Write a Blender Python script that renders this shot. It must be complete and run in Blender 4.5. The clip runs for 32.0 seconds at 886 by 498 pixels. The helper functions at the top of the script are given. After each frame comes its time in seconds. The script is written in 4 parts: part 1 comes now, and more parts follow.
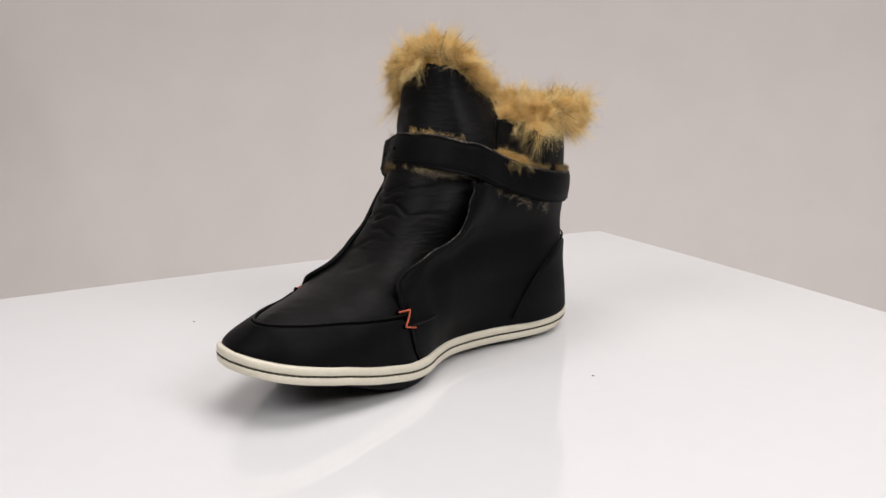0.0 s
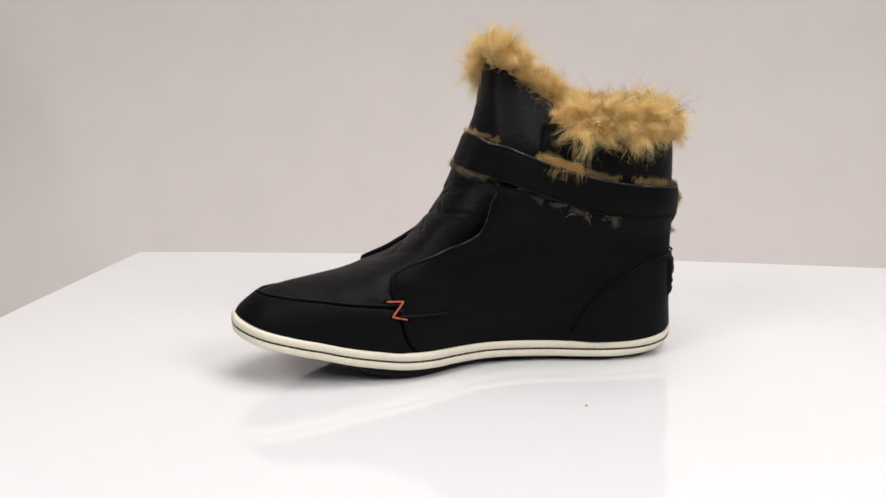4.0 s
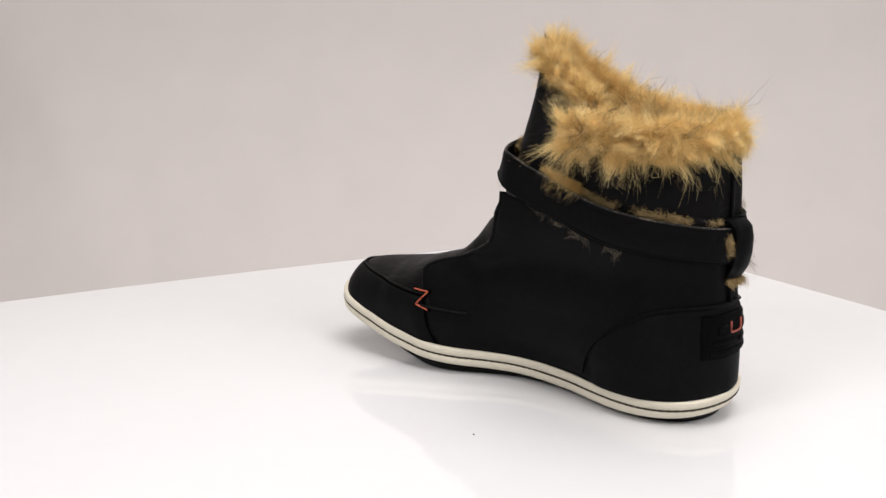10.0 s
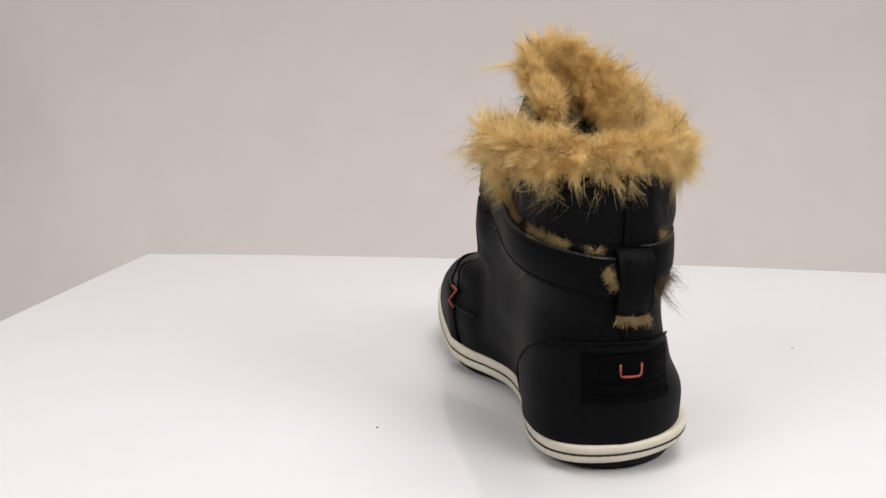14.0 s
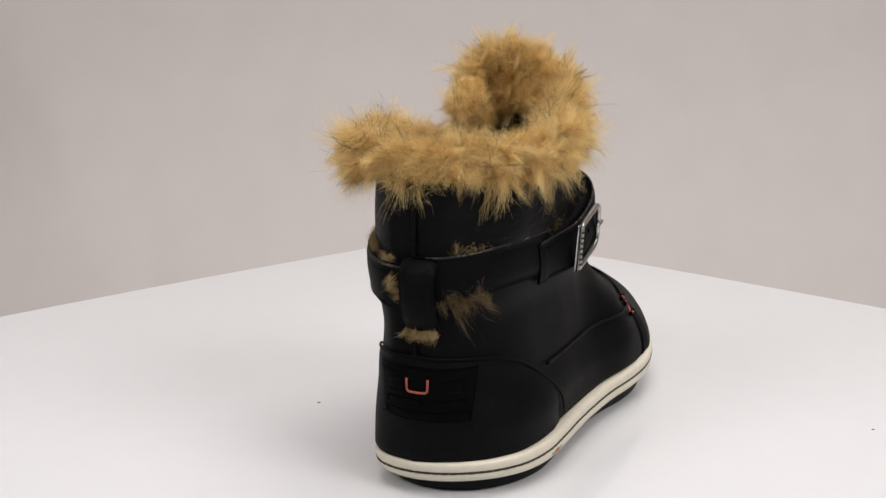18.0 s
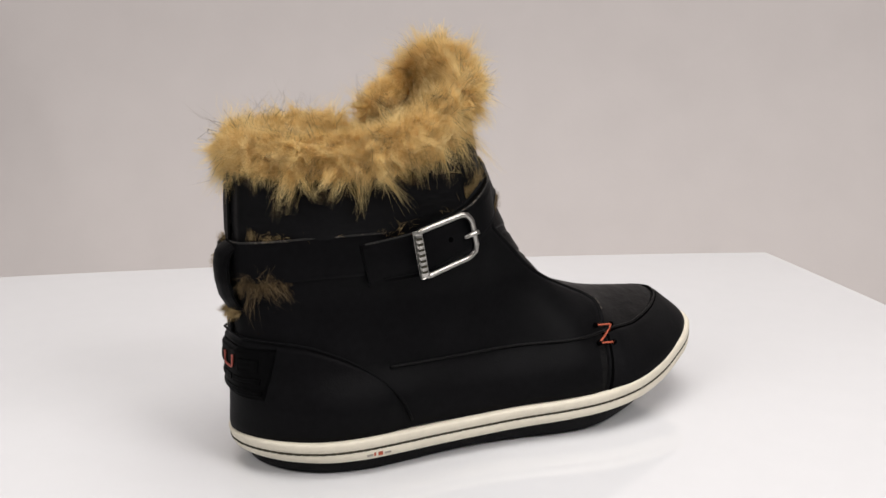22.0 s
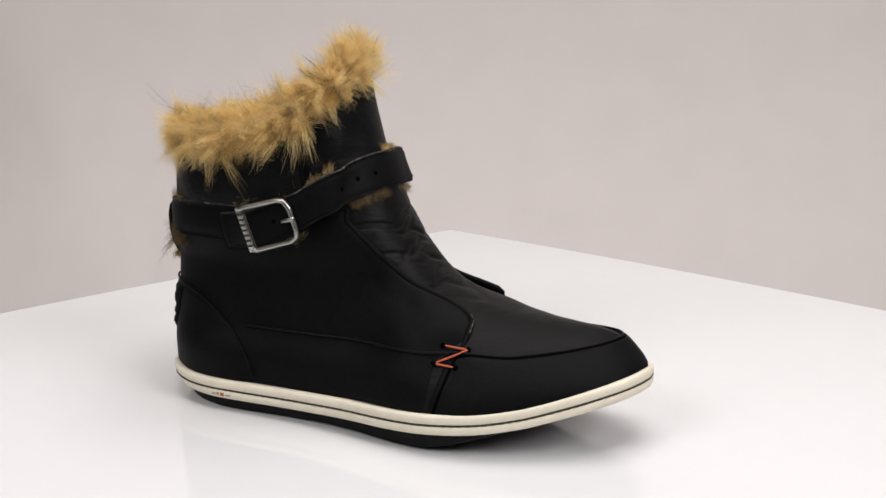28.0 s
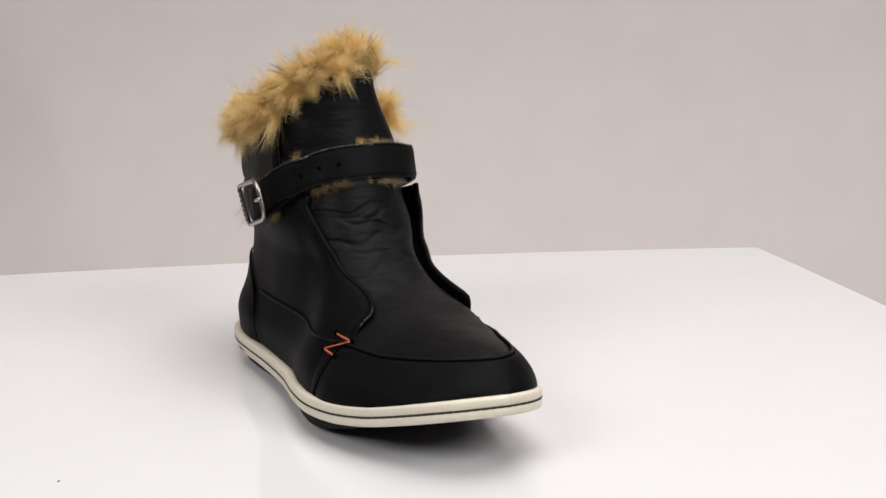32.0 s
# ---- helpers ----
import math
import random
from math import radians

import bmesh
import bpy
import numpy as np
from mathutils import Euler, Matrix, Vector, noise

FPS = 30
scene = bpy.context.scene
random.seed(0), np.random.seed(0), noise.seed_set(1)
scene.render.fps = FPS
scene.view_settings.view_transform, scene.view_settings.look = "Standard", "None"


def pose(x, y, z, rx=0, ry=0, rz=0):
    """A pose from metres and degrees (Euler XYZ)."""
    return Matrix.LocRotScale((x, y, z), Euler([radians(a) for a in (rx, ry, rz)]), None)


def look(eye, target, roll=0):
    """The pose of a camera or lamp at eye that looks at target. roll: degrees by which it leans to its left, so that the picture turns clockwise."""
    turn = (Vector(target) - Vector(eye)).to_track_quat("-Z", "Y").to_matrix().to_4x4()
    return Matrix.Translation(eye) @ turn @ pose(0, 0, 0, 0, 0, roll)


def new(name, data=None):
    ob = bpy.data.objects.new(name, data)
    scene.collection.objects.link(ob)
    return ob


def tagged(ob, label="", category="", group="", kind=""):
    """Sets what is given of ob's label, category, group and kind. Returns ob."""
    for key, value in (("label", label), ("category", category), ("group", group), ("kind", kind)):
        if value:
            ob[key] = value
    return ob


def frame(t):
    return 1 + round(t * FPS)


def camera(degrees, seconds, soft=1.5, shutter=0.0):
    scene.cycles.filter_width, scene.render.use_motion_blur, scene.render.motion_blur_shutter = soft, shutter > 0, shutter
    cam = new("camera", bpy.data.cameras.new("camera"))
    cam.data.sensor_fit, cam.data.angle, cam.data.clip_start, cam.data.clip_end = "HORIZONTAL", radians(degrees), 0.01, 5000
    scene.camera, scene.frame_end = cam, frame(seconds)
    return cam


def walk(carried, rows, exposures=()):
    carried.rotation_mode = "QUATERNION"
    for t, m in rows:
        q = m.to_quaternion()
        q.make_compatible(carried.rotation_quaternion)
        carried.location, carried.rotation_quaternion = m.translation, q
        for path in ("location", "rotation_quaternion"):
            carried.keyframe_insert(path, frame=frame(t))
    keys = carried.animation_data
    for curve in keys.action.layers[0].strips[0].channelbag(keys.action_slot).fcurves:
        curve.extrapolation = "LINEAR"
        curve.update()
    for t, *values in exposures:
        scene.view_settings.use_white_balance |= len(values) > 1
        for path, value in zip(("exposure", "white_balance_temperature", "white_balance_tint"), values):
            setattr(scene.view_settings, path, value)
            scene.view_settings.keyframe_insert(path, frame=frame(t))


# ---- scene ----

cam = camera(44.1, 32.0, soft=1.5)
EYE = Vector((0.0, -0.6, 0.2079))
AHEAD = Vector((-math.sin(radians(0.588)) * math.cos(radians(12.135)), math.cos(radians(0.588)) * math.cos(radians(12.135)), -math.sin(radians(12.135))))
CAMERA_POSE = look(EYE, EYE + AHEAD, -0.325)
EXPOSURES = [(0.0, -0.09), (3.0, 0.03), (6.0, 0.14), (9.0, 0.14), (13.0, 0.02), (16.5, -0.11), (19.0, -0.14), (21.0, -0.13), (23.0, -0.02), (28.0, 0.02), (32.0, -0.02)]
walk(cam, [(0.0, CAMERA_POSE), (32.0, CAMERA_POSE)], EXPOSURES)

# ---- light: a bright studio, soft overhead lamps and an added backdrop fill ----
world = bpy.data.worlds.new("studio_world")
scene.world = world
world.use_nodes = True
world.node_tree.nodes["Background"].inputs[0].default_value = (1.0, 0.98, 0.96, 1)
world.node_tree.nodes["Background"].inputs[1].default_value = 0.10


def area_lamp(name, eye, target, width, depth, watts, colour):
    data = bpy.data.lights.new(name, "AREA")
    data.shape, data.size, data.size_y, data.energy, data.color = "RECTANGLE", width, depth, watts, colour
    ob = new(name, data)
    ob.matrix_world = look(eye, target)
    return ob


area_lamp("softbox_overhead", (0.2, -0.1, 1.7), (0, 0.1, 0), 1.4, 1.2, 26, (1.0, 0.962, 0.938))
area_lamp("softbox_side", (1.25, -1.1, 1.3), (0.1, 0.7, 0.15), 1.0, 0.8, 25.2, (1.0, 0.962, 0.948))
# added fill with no known source, brightens the backdrop's left
area_lamp("backdrop_fill_left", (-1.3, -1.2, 1.4), (-0.4, 1.0, 0.3), 1.0, 0.8, 22, (1.0, 0.962, 0.948))

# ---- materials ----


def material(name, base, rough=0.5, metal=0.0, spread=0.12, scale=60.0, bump=0.0, bump_scale=400.0, coat=0.0, spec=0.5, island=0.0, second=None, ends=None, stretch=None):
    """Base colour varied at two scales, with a fine relief."""
    m = bpy.data.materials.new(name)
    m.use_nodes = True
    nt = m.node_tree
    n, l = nt.nodes, nt.links
    b = n["Principled BSDF"]
    b.inputs["Roughness"].default_value, b.inputs["Metallic"].default_value = rough, metal
    b.inputs["Coat Weight"].default_value = coat
    b.inputs["Specular IOR Level"].default_value = spec
    co = n.new("ShaderNodeTexCoord")
    big, fine = n.new("ShaderNodeTexNoise"), n.new("ShaderNodeTexNoise")
    big.inputs["Scale"].default_value, fine.inputs["Scale"].default_value = scale, scale * 9
    big.inputs["Detail"].default_value = 5
    add = n.new("ShaderNodeMath")
    add.operation = "ADD"
    half = n.new("ShaderNodeMath")
    half.operation = "MULTIPLY"
    half.inputs[1].default_value = 0.5
    l.new(co.outputs["Object"], big.inputs["Vector"])
    l.new(co.outputs["Object"], fine.inputs["Vector"])
    l.new(big.outputs["Fac"], add.inputs[0])
    l.new(fine.outputs["Fac"], add.inputs[1])
    l.new(add.outputs[0], half.inputs[0])
    fac = half.outputs[0]
    if island:
        geo = n.new("ShaderNodeNewGeometry")
        mix = n.new("ShaderNodeMix")
        mix.inputs[0].default_value = island
        l.new(fac, mix.inputs[2])
        l.new(geo.outputs["Random Per Island"], mix.inputs[3])
        fac = mix.outputs[0]
    ends = ends or ((0.05, 0.95) if island else (0.3, 0.7))
    ramp = n.new("ShaderNodeValToRGB")
    lo = [max(0.0, c * (1 - spread)) for c in base]
    hi = list(second) if second else [min(1.0, c * (1 + spread)) for c in base]
    ramp.color_ramp.elements[0].position, ramp.color_ramp.elements[1].position = ends
    ramp.color_ramp.elements[0].color, ramp.color_ramp.elements[1].color = (*lo, 1), (*hi, 1)
    l.new(fac, ramp.inputs[0])
    l.new(ramp.outputs[0], b.inputs["Base Color"])
    rr = n.new("ShaderNodeMapRange")
    rr.inputs[3].default_value, rr.inputs[4].default_value = rough * 0.85, min(1.0, rough * 1.15)
    l.new(big.outputs["Fac"], rr.inputs[0])
    l.new(rr.outputs[0], b.inputs["Roughness"])
    if bump:
        tex = n.new("ShaderNodeTexNoise")
        tex.inputs["Scale"].default_value, tex.inputs["Detail"].default_value = bump_scale, 6
        bm_ = n.new("ShaderNodeBump")
        bm_.inputs["Strength"].default_value, bm_.inputs["Distance"].default_value = bump, 0.001
        if stretch:
            sc = n.new("ShaderNodeMapping")
            sc.inputs["Scale"].default_value = stretch
            l.new(co.outputs["Object"], sc.inputs["Vector"])
            l.new(sc.outputs["Vector"], tex.inputs["Vector"])
        else:
            l.new(co.outputs["Object"], tex.inputs["Vector"])
        l.new(tex.outputs["Fac"], bm_.inputs["Height"])
        l.new(bm_.outputs[0], b.inputs["Normal"])
    return m


LEATHER = material("black_leather", (0.0036, 0.0036, 0.0041), 0.52, spread=0.3, scale=35, bump=0.14, bump_scale=900, spec=0.055)
SOFT_LEATHER = material("soft_black_leather", (0.0042, 0.0042, 0.0047), 0.5, spread=0.3, scale=45, bump=0.5, bump_scale=1.0, spec=0.09, stretch=(160, 110, 460))
CREASED_LEATHER = material("creased_black_leather", (0.005, 0.0048, 0.005), 0.46, spread=0.3, scale=45, bump=0.7, bump_scale=1.0, spec=0.08, stretch=(90, 55, 420))
RAW_EDGE = material("raw_leather_edge", (0.012, 0.011, 0.01), 0.8, spread=0.4, scale=70, second=(0.24, 0.20, 0.165), ends=(0.50, 0.74))
SUEDE = material("dark_suede_lining", (0.11, 0.066, 0.03), 0.95, spread=0.4, scale=150, bump=0.5)
RUBBER = material("cream_rubber", (0.66, 0.61, 0.5), 0.5, spread=0.06, scale=25, bump=0.1, bump_scale=900)
BLACK_RUBBER = material("black_rubber", (0.006, 0.006, 0.0065), 0.6, spread=0.25, scale=60, bump=0.3, spec=0.1)
PATCH_RUBBER = material("dull_black_patch", (0.0018, 0.0018, 0.002), 0.55, spread=0.3, scale=60, bump=0.2, spec=0.035)
DARK_THREAD = material("dark_thread", (0.03, 0.026, 0.012), 0.8, spread=0.3, scale=500)
ORANGE_THREAD = material("orange_thread", (0.40, 0.078, 0.034), 0.7, spread=0.3, scale=800)
STEEL = material("worn_nickel", (0.40, 0.385, 0.36), 0.33, 1.0, spread=0.15, scale=200, bump=0.15, bump_scale=500)
FUR = material("tan_fur", (0.84, 0.545, 0.18), 0.75, spread=0.25, scale=130, island=0.25, second=(0.98, 0.78, 0.38), spec=0.1, ends=(0.36, 0.66))
FUR_LIGHT = material("light_tan_fur", (0.90, 0.645, 0.26), 0.75, spread=0.12, scale=130, island=0.35, second=(1.0, 0.86, 0.50), spec=0.1)
for fur, share in ((FUR, 0.52), (FUR_LIGHT, 0.6)):
    hair_tree = fur.node_tree
    glow, blend = hair_tree.nodes.new("ShaderNodeBsdfTranslucent"), hair_tree.nodes.new("ShaderNodeMixShader")
    skin_node = hair_tree.nodes["Principled BSDF"]
    hair_tree.links.new(skin_node.inputs["Base Color"].links[0].from_socket, glow.inputs["Color"])
    blend.inputs[0].default_value = share
    hair_tree.links.new(skin_node.outputs[0], blend.inputs[1])
    hair_tree.links.new(glow.outputs[0], blend.inputs[2])
    hair_tree.links.new(blend.outputs[0], hair_tree.nodes["Material Output"].inputs["Surface"])
FUR_DARK = material("dark_guard_hair", (0.05, 0.035, 0.025), 0.6, spread=0.5, scale=30, island=0.6, second=(0.2, 0.13, 0.07), spec=0.3)
FUR_OLIVE = material("mixed_tan_fur", (0.24, 0.165, 0.07), 0.7, spread=0.4, scale=90, island=0.5, second=(0.56, 0.41, 0.20), spec=0.2)
# brown fur, its colour darkened further for the shade below the strap
FUR_BROWN_SHADED = material("brown_fur_shaded", (0.04, 0.027, 0.014), 0.7, spread=0.5, scale=140, island=0.4, second=(0.26, 0.18, 0.09), spec=0.15)
FUR_PALE = material("pale_fur", (0.16, 0.12, 0.075), 0.7, spread=0.4, scale=40, island=0.6, second=(0.44, 0.37, 0.27), spec=0.3)
GREY_PRINT = material("grey_print", (0.33, 0.3, 0.26), 0.6, spread=0.2, scale=300)
DULL_ORANGE = material("dull_orange_thread", (0.32, 0.07, 0.05), 0.7, spread=0.25, scale=800)
# matte black that stands in for the shade inside grooves and holes
RECESS_SHADE = material("black_recess_shade", (0.0016, 0.0016, 0.0017), 1.0, spread=0.3, scale=300, spec=0.0)
BOARD = material("white_gloss_board", (0.681, 0.685, 0.700), 0.07, spread=0.012, scale=6, coat=0.0)
WALLPAINT = material("grey_backdrop_cloth", (0.62, 0.575, 0.56), 0.9, spread=0.03, scale=1.6, bump=0.1, bump_scale=120)
# dark grey for surfaces out of view, chosen to keep fill light low
PLAIN = material("dark_unseen_paint", (0.13, 0.125, 0.12), 0.9, spread=0.03, scale=2)

# ---- mesh helpers ----


def mesh_of(name, verts, faces, mat, smooth=True):
    me = bpy.data.meshes.new(name)
    me.from_pydata([tuple(map(float, v)) for v in verts], [], faces)
    me.materials.append(mat)
    if smooth:
        me.polygons.foreach_set("use_smooth", [True] * len(me.polygons))
    me.update()
    return me


def part_mesh(name, verts, faces, mat, parent, label="", smooth=True):
    ob = new(name, mesh_of(name, verts, faces, mat, smooth))
    ob.parent = parent
    if label:
        tagged(ob, label)
    return ob


def part(name, bm, mat, parent, label=""):
    me = bpy.data.meshes.new(name)
    bm.to_mesh(me)
    bm.free()
    me.materials.append(mat)
    ob = new(name, me)
    ob.parent = parent
    if label:
        tagged(ob, label)
    return ob


def joined(pieces):
    """Several (verts, faces) as one."""
    verts, faces = [], []
    for v, f in pieces:
        k = len(verts)
        verts.extend(v)
        faces.extend([tuple(i + k for i in g) for g in f])
    return verts, faces


def grid_normals(g):
    du, dv = np.gradient(g, axis=0), np.gradient(g, axis=1)
    n = np.cross(du, dv)
    return n / (np.linalg.norm(n, axis=-1, keepdims=True) + 1e-12)


def plate(g, out, thick, core=None, round_edge=True):
    """A sheet of the given thickness that follows the grid g[i, j], its outer face `out` metres off it, away from core, its edges rounded."""
    n = grid_normals(g)
    away = g - np.asarray(core if core is not None else (0, 0, -1e3))
    flip = 1 if (n * away).sum(-1).mean() > 0 else -1
    n = n * flip
    a, b = g.shape[:2]
    lift = np.full((a, b), float(out)) if np.isscalar(out) else np.array(out, float)
    low = g + n * (lift - thick)[..., None]
    if round_edge:
        bevel = float(np.min(thick)) * 0.35
        lift[0, :] -= bevel
        lift[-1, :] -= bevel
        lift[1:-1, 0] -= bevel
        lift[1:-1, -1] -= bevel
    top = g + n * lift[..., None]
    verts = np.concatenate([top.reshape(-1, 3), low.reshape(-1, 3)])
    idx = np.arange(a * b).reshape(a, b)
    faces = []
    for i in range(a - 1):
        for j in range(b - 1):
            q = (idx[i, j], idx[i + 1, j], idx[i + 1, j + 1], idx[i, j + 1])
            r = tuple(x + a * b for x in q[::-1])
            faces += [q, r] if flip > 0 else [q[::-1], r[::-1]]
    ring = [*idx[0, :], *idx[1:, -1], *idx[-1, -2::-1], *idx[-2:0:-1, 0]]
    for k in range(len(ring)):
        p, q = ring[k], ring[(k + 1) % len(ring)]
        f = (p, q, q + a * b, p + a * b)
        faces.append(f[::-1] if flip > 0 else f)
    return verts, [tuple(int(i) for i in f) for f in faces]


def tube(points, radius, sides=6, closed=False):
    """A round cord along the points; radius may be a list."""
    p = np.asarray(points, float)
    m = len(p)
    r = np.full(m, radius) if np.isscalar(radius) else np.asarray(radius)
    t = np.roll(p, -1, 0) - np.roll(p, 1, 0) if closed else np.gradient(p, axis=0)
    t /= np.linalg.norm(t, axis=1, keepdims=True) + 1e-12
    up = np.array([0.13, 0.21, 1.0])
    a = np.cross(t, up)
    a /= np.linalg.norm(a, axis=1, keepdims=True) + 1e-12
    b = np.cross(t, a)
    ang = np.arange(sides) * 2 * np.pi / sides
    ring = a[:, None] * np.cos(ang)[None, :, None] + b[:, None] * np.sin(ang)[None, :, None]
    verts = (p[:, None] + ring * r[:, None, None]).reshape(-1, 3)
    faces = []
    for i in range(m if closed else m - 1):
        k = (i + 1) % m
        for j in range(sides):
            jj = (j + 1) % sides
            faces.append((i * sides + j, i * sides + jj, k * sides + jj, k * sides + j))
    if not closed:
        faces += [tuple(range(sides))[::-1], tuple(range((m - 1) * sides, m * sides))]
    return verts, faces


def spline(xs, ys, x):
    """Smooth interpolation without overshoot."""
    xs, ys, x = np.asarray(xs, float), np.asarray(ys, float), np.asarray(x, float)
    h = np.diff(xs)
    d = np.diff(ys) / h
    m = np.zeros_like(ys)
    m[0], m[-1] = d[0], d[-1]
    for i in range(1, len(xs) - 1):
        if d[i - 1] * d[i] > 0:
            w1, w2 = 2 * h[i] + h[i - 1], h[i] + 2 * h[i - 1]
            m[i] = (w1 + w2) / (w1 / d[i - 1] + w2 / d[i])
    xc = np.clip(x, xs[0], xs[-1])
    k = np.clip(np.searchsorted(xs, xc) - 1, 0, len(xs) - 2)
    t = (xc - xs[k]) / h[k]
    return (1 + 2 * t) * (1 - t) ** 2 * ys[k] + t * (1 - t) ** 2 * h[k] * m[k] + t * t * (3 - 2 * t) * ys[k + 1] + t * t * (t - 1) * h[k] * m[k + 1]


def smooth(a, b, x):
    t = np.clip((np.asarray(x, float) - a) / (b - a), 0, 1)
    return t * t * (3 - 2 * t)


def resample(p, n, closed=False):
    p = np.asarray(p, float)
    if closed:
        p = np.vstack([p, p[:1]])
    s = np.concatenate([[0], np.cumsum(np.linalg.norm(np.diff(p, axis=0), axis=1))])
    q = np.linspace(0, s[-1], n + 1)[:-1] if closed else np.linspace(0, s[-1], n)
    return np.stack([np.interp(q, s, p[:, k]) for k in range(p.shape[1])], 1)


# ---- setting ----
TURN = 27.3


def board_height(x, y):
    """The board's middle lies on the turntable; it leans and sags a little."""
    return 0.0004 - 0.0072 * (np.hypot(x, y) / 0.489) ** 2 + 0.0047 * x + 0.0062 * y


SPECKS = ((0.0810, 0.0097, 0.0007), (-0.1815, 0.1335, 0.0007))


def build_turntable():
    root = new("display_turntable")
    tagged(root, "glossy white square display board on a turntable", "turntable")
    half, n = 0.3455, 40
    u = np.linspace(-half, half, n)
    gx, gy = np.meshgrid(u, u, indexing="ij")
    c, s = math.cos(radians(TURN)), math.sin(radians(TURN))
    x, y = c * gx - s * gy - 0.005, s * gx + c * gy
    g = np.stack([x, y, board_height(x, y)], -1)
    v, f = plate(g, 0.0, 0.006, None, False)
    board = part_mesh("board", v, f, BOARD, root)
    board.data.set_sharp_from_angle(angle=radians(35))
    bm = bmesh.new()
    bmesh.ops.create_cone(bm, cap_ends=True, segments=64, radius1=0.14, radius2=0.135, depth=0.743, matrix=Matrix.Translation((0, 0, -0.3775)))
    part("pedestal", bm, PLAIN, root, "plain grey round pedestal under the board")
    for x, y, r in SPECKS:
        bm = bmesh.new()
        bmesh.ops.create_icosphere(bm, subdivisions=1, radius=r, matrix=Matrix.Translation((x, y, float(board_height(x, y)) + r * 0.2)) @ Matrix.Diagonal((1.4, 0.8, 0.5, 1)))
        part("dust_speck", bm, SUEDE, root, "tiny dark dust speck on the board")
    return root


def build_room():
    # backdrop cloth with soft folds
    nx, nz = 330, 150
    gx, gz = np.meshgrid(np.linspace(-2.2, 2.2, nx), np.linspace(-0.75, 2.2, nz), indexing="ij")
    low = np.clip(0.21 - gz, 0, None)
    y = 1.15 - np.where(low < 0.35, 1.0 * low**2, 0.1225 + 0.70 * (low - 0.35))
    for cx, wid, dep, lean in ((0.5, 0.4, 0.012, 0.1), (1.2, 0.3, 0.03, 0.0), (-1.1, 0.25, 0.02, 0.0)):
        y = y + dep * np.exp(-(((gx - cx) - lean * (gz - 0.2)) / wid) ** 2)
    # a long fold that leans to the middle, and a short one beside it
    across = gx + 0.61 + 0.42 * gz
    y = y + 0.16 * np.clip(0.5 * (np.sqrt(across**2 + 0.0004) - across), 0, 0.22) * smooth(0.25, 0.02, gz)
    across = gx + 0.518 + 0.36 * gz
    y = y + 0.0035 * np.exp(-(across / 0.022) ** 2) * smooth(-0.07, -0.12, gz) * smooth(-0.6, -0.3, gz)
    g = np.stack([gx, y, gz], -1)
    v, f = plate(g, 0.0, 0.01, (0, 5, 1))
    ob = new("wall_backdrop", mesh_of("wall_backdrop", v, f, WALLPAINT))
    tagged(ob, "pale grey cloth backdrop with soft folds", "backdrop", kind="structure")

    def slab(name, lo, hi, label):
        bm = bmesh.new()
        bmesh.ops.create_cube(bm, size=1)
        bmesh.ops.scale(bm, vec=[b - a for a, b in zip(lo, hi)], verts=bm.verts)
        bmesh.ops.translate(bm, vec=[(a + b) / 2 for a, b in zip(lo, hi)], verts=bm.verts)
        me = bpy.data.meshes.new(name)
        bm.to_mesh(me)
        bm.free()
        me.materials.append(PLAIN)
        tagged(new(name, me), label, name.split("_")[0], kind="structure")

    # added unseen enclosure, dark so that little light bounces onto the leather
    slab("floor", (-2.3, -2.6, -0.85), (2.3, 1.25, -0.75), "plain grey floor added out of view")
    slab("wall_west", (-2.3, -2.6, -0.75), (-2.2, 1.25, 2.2), "dark matt wall added out of view")
    slab("wall_east", (2.2, -2.6, -0.75), (2.3, 1.25, 2.2), "dark matt wall added out of view")
    slab("wall_south", (-2.3, -2.7, -0.75), (2.3, -2.6, 2.2), "dark matt wall added out of view")
    slab("ceiling", (-2.3, -2.7, 2.2), (2.3, 1.25, 2.3), "dark matt ceiling added out of view")


build_room()
TABLE = build_turntable()

# ---- boot: x to the toe, y to its left, z up ----
LENGTH = 0.2723
OUT_LEFT = ((0.0026, 0.006), (0.0035, 0.0109), (0.0057, 0.018), (0.0106, 0.0258), (0.0193, 0.0322), (0.0322, 0.0355), (0.0486, 0.0356), (0.0659, 0.0324), (0.0847, 0.0277), (0.1045, 0.0252), (0.1249, 0.0266), (0.1438, 0.0333), (0.1592, 0.0411), (0.1757, 0.046), (0.196, 0.0463), (0.2172, 0.0451), (0.2379, 0.042), (0.2550, 0.0368), (0.2653, 0.0280), (0.2709, 0.0179), (0.2723, 0.0065))
OUT_RIGHT = ((0.0026, 0.006), (0.0033, -0.004), (0.0065, -0.0138), (0.0138, -0.025), (0.0268, -0.0348), (0.0451, -0.0404), (0.0666, -0.0415), (0.0878, -0.0416), (0.1088, -0.0427), (0.1326, -0.0453), (0.156, -0.05), (0.1798, -0.0522), (0.2011, -0.0493), (0.2213, -0.0423), (0.2381, -0.034), (0.2542, -0.0242), (0.2659, -0.0122), (0.2707, -0.0019), (0.2723, 0.0065))


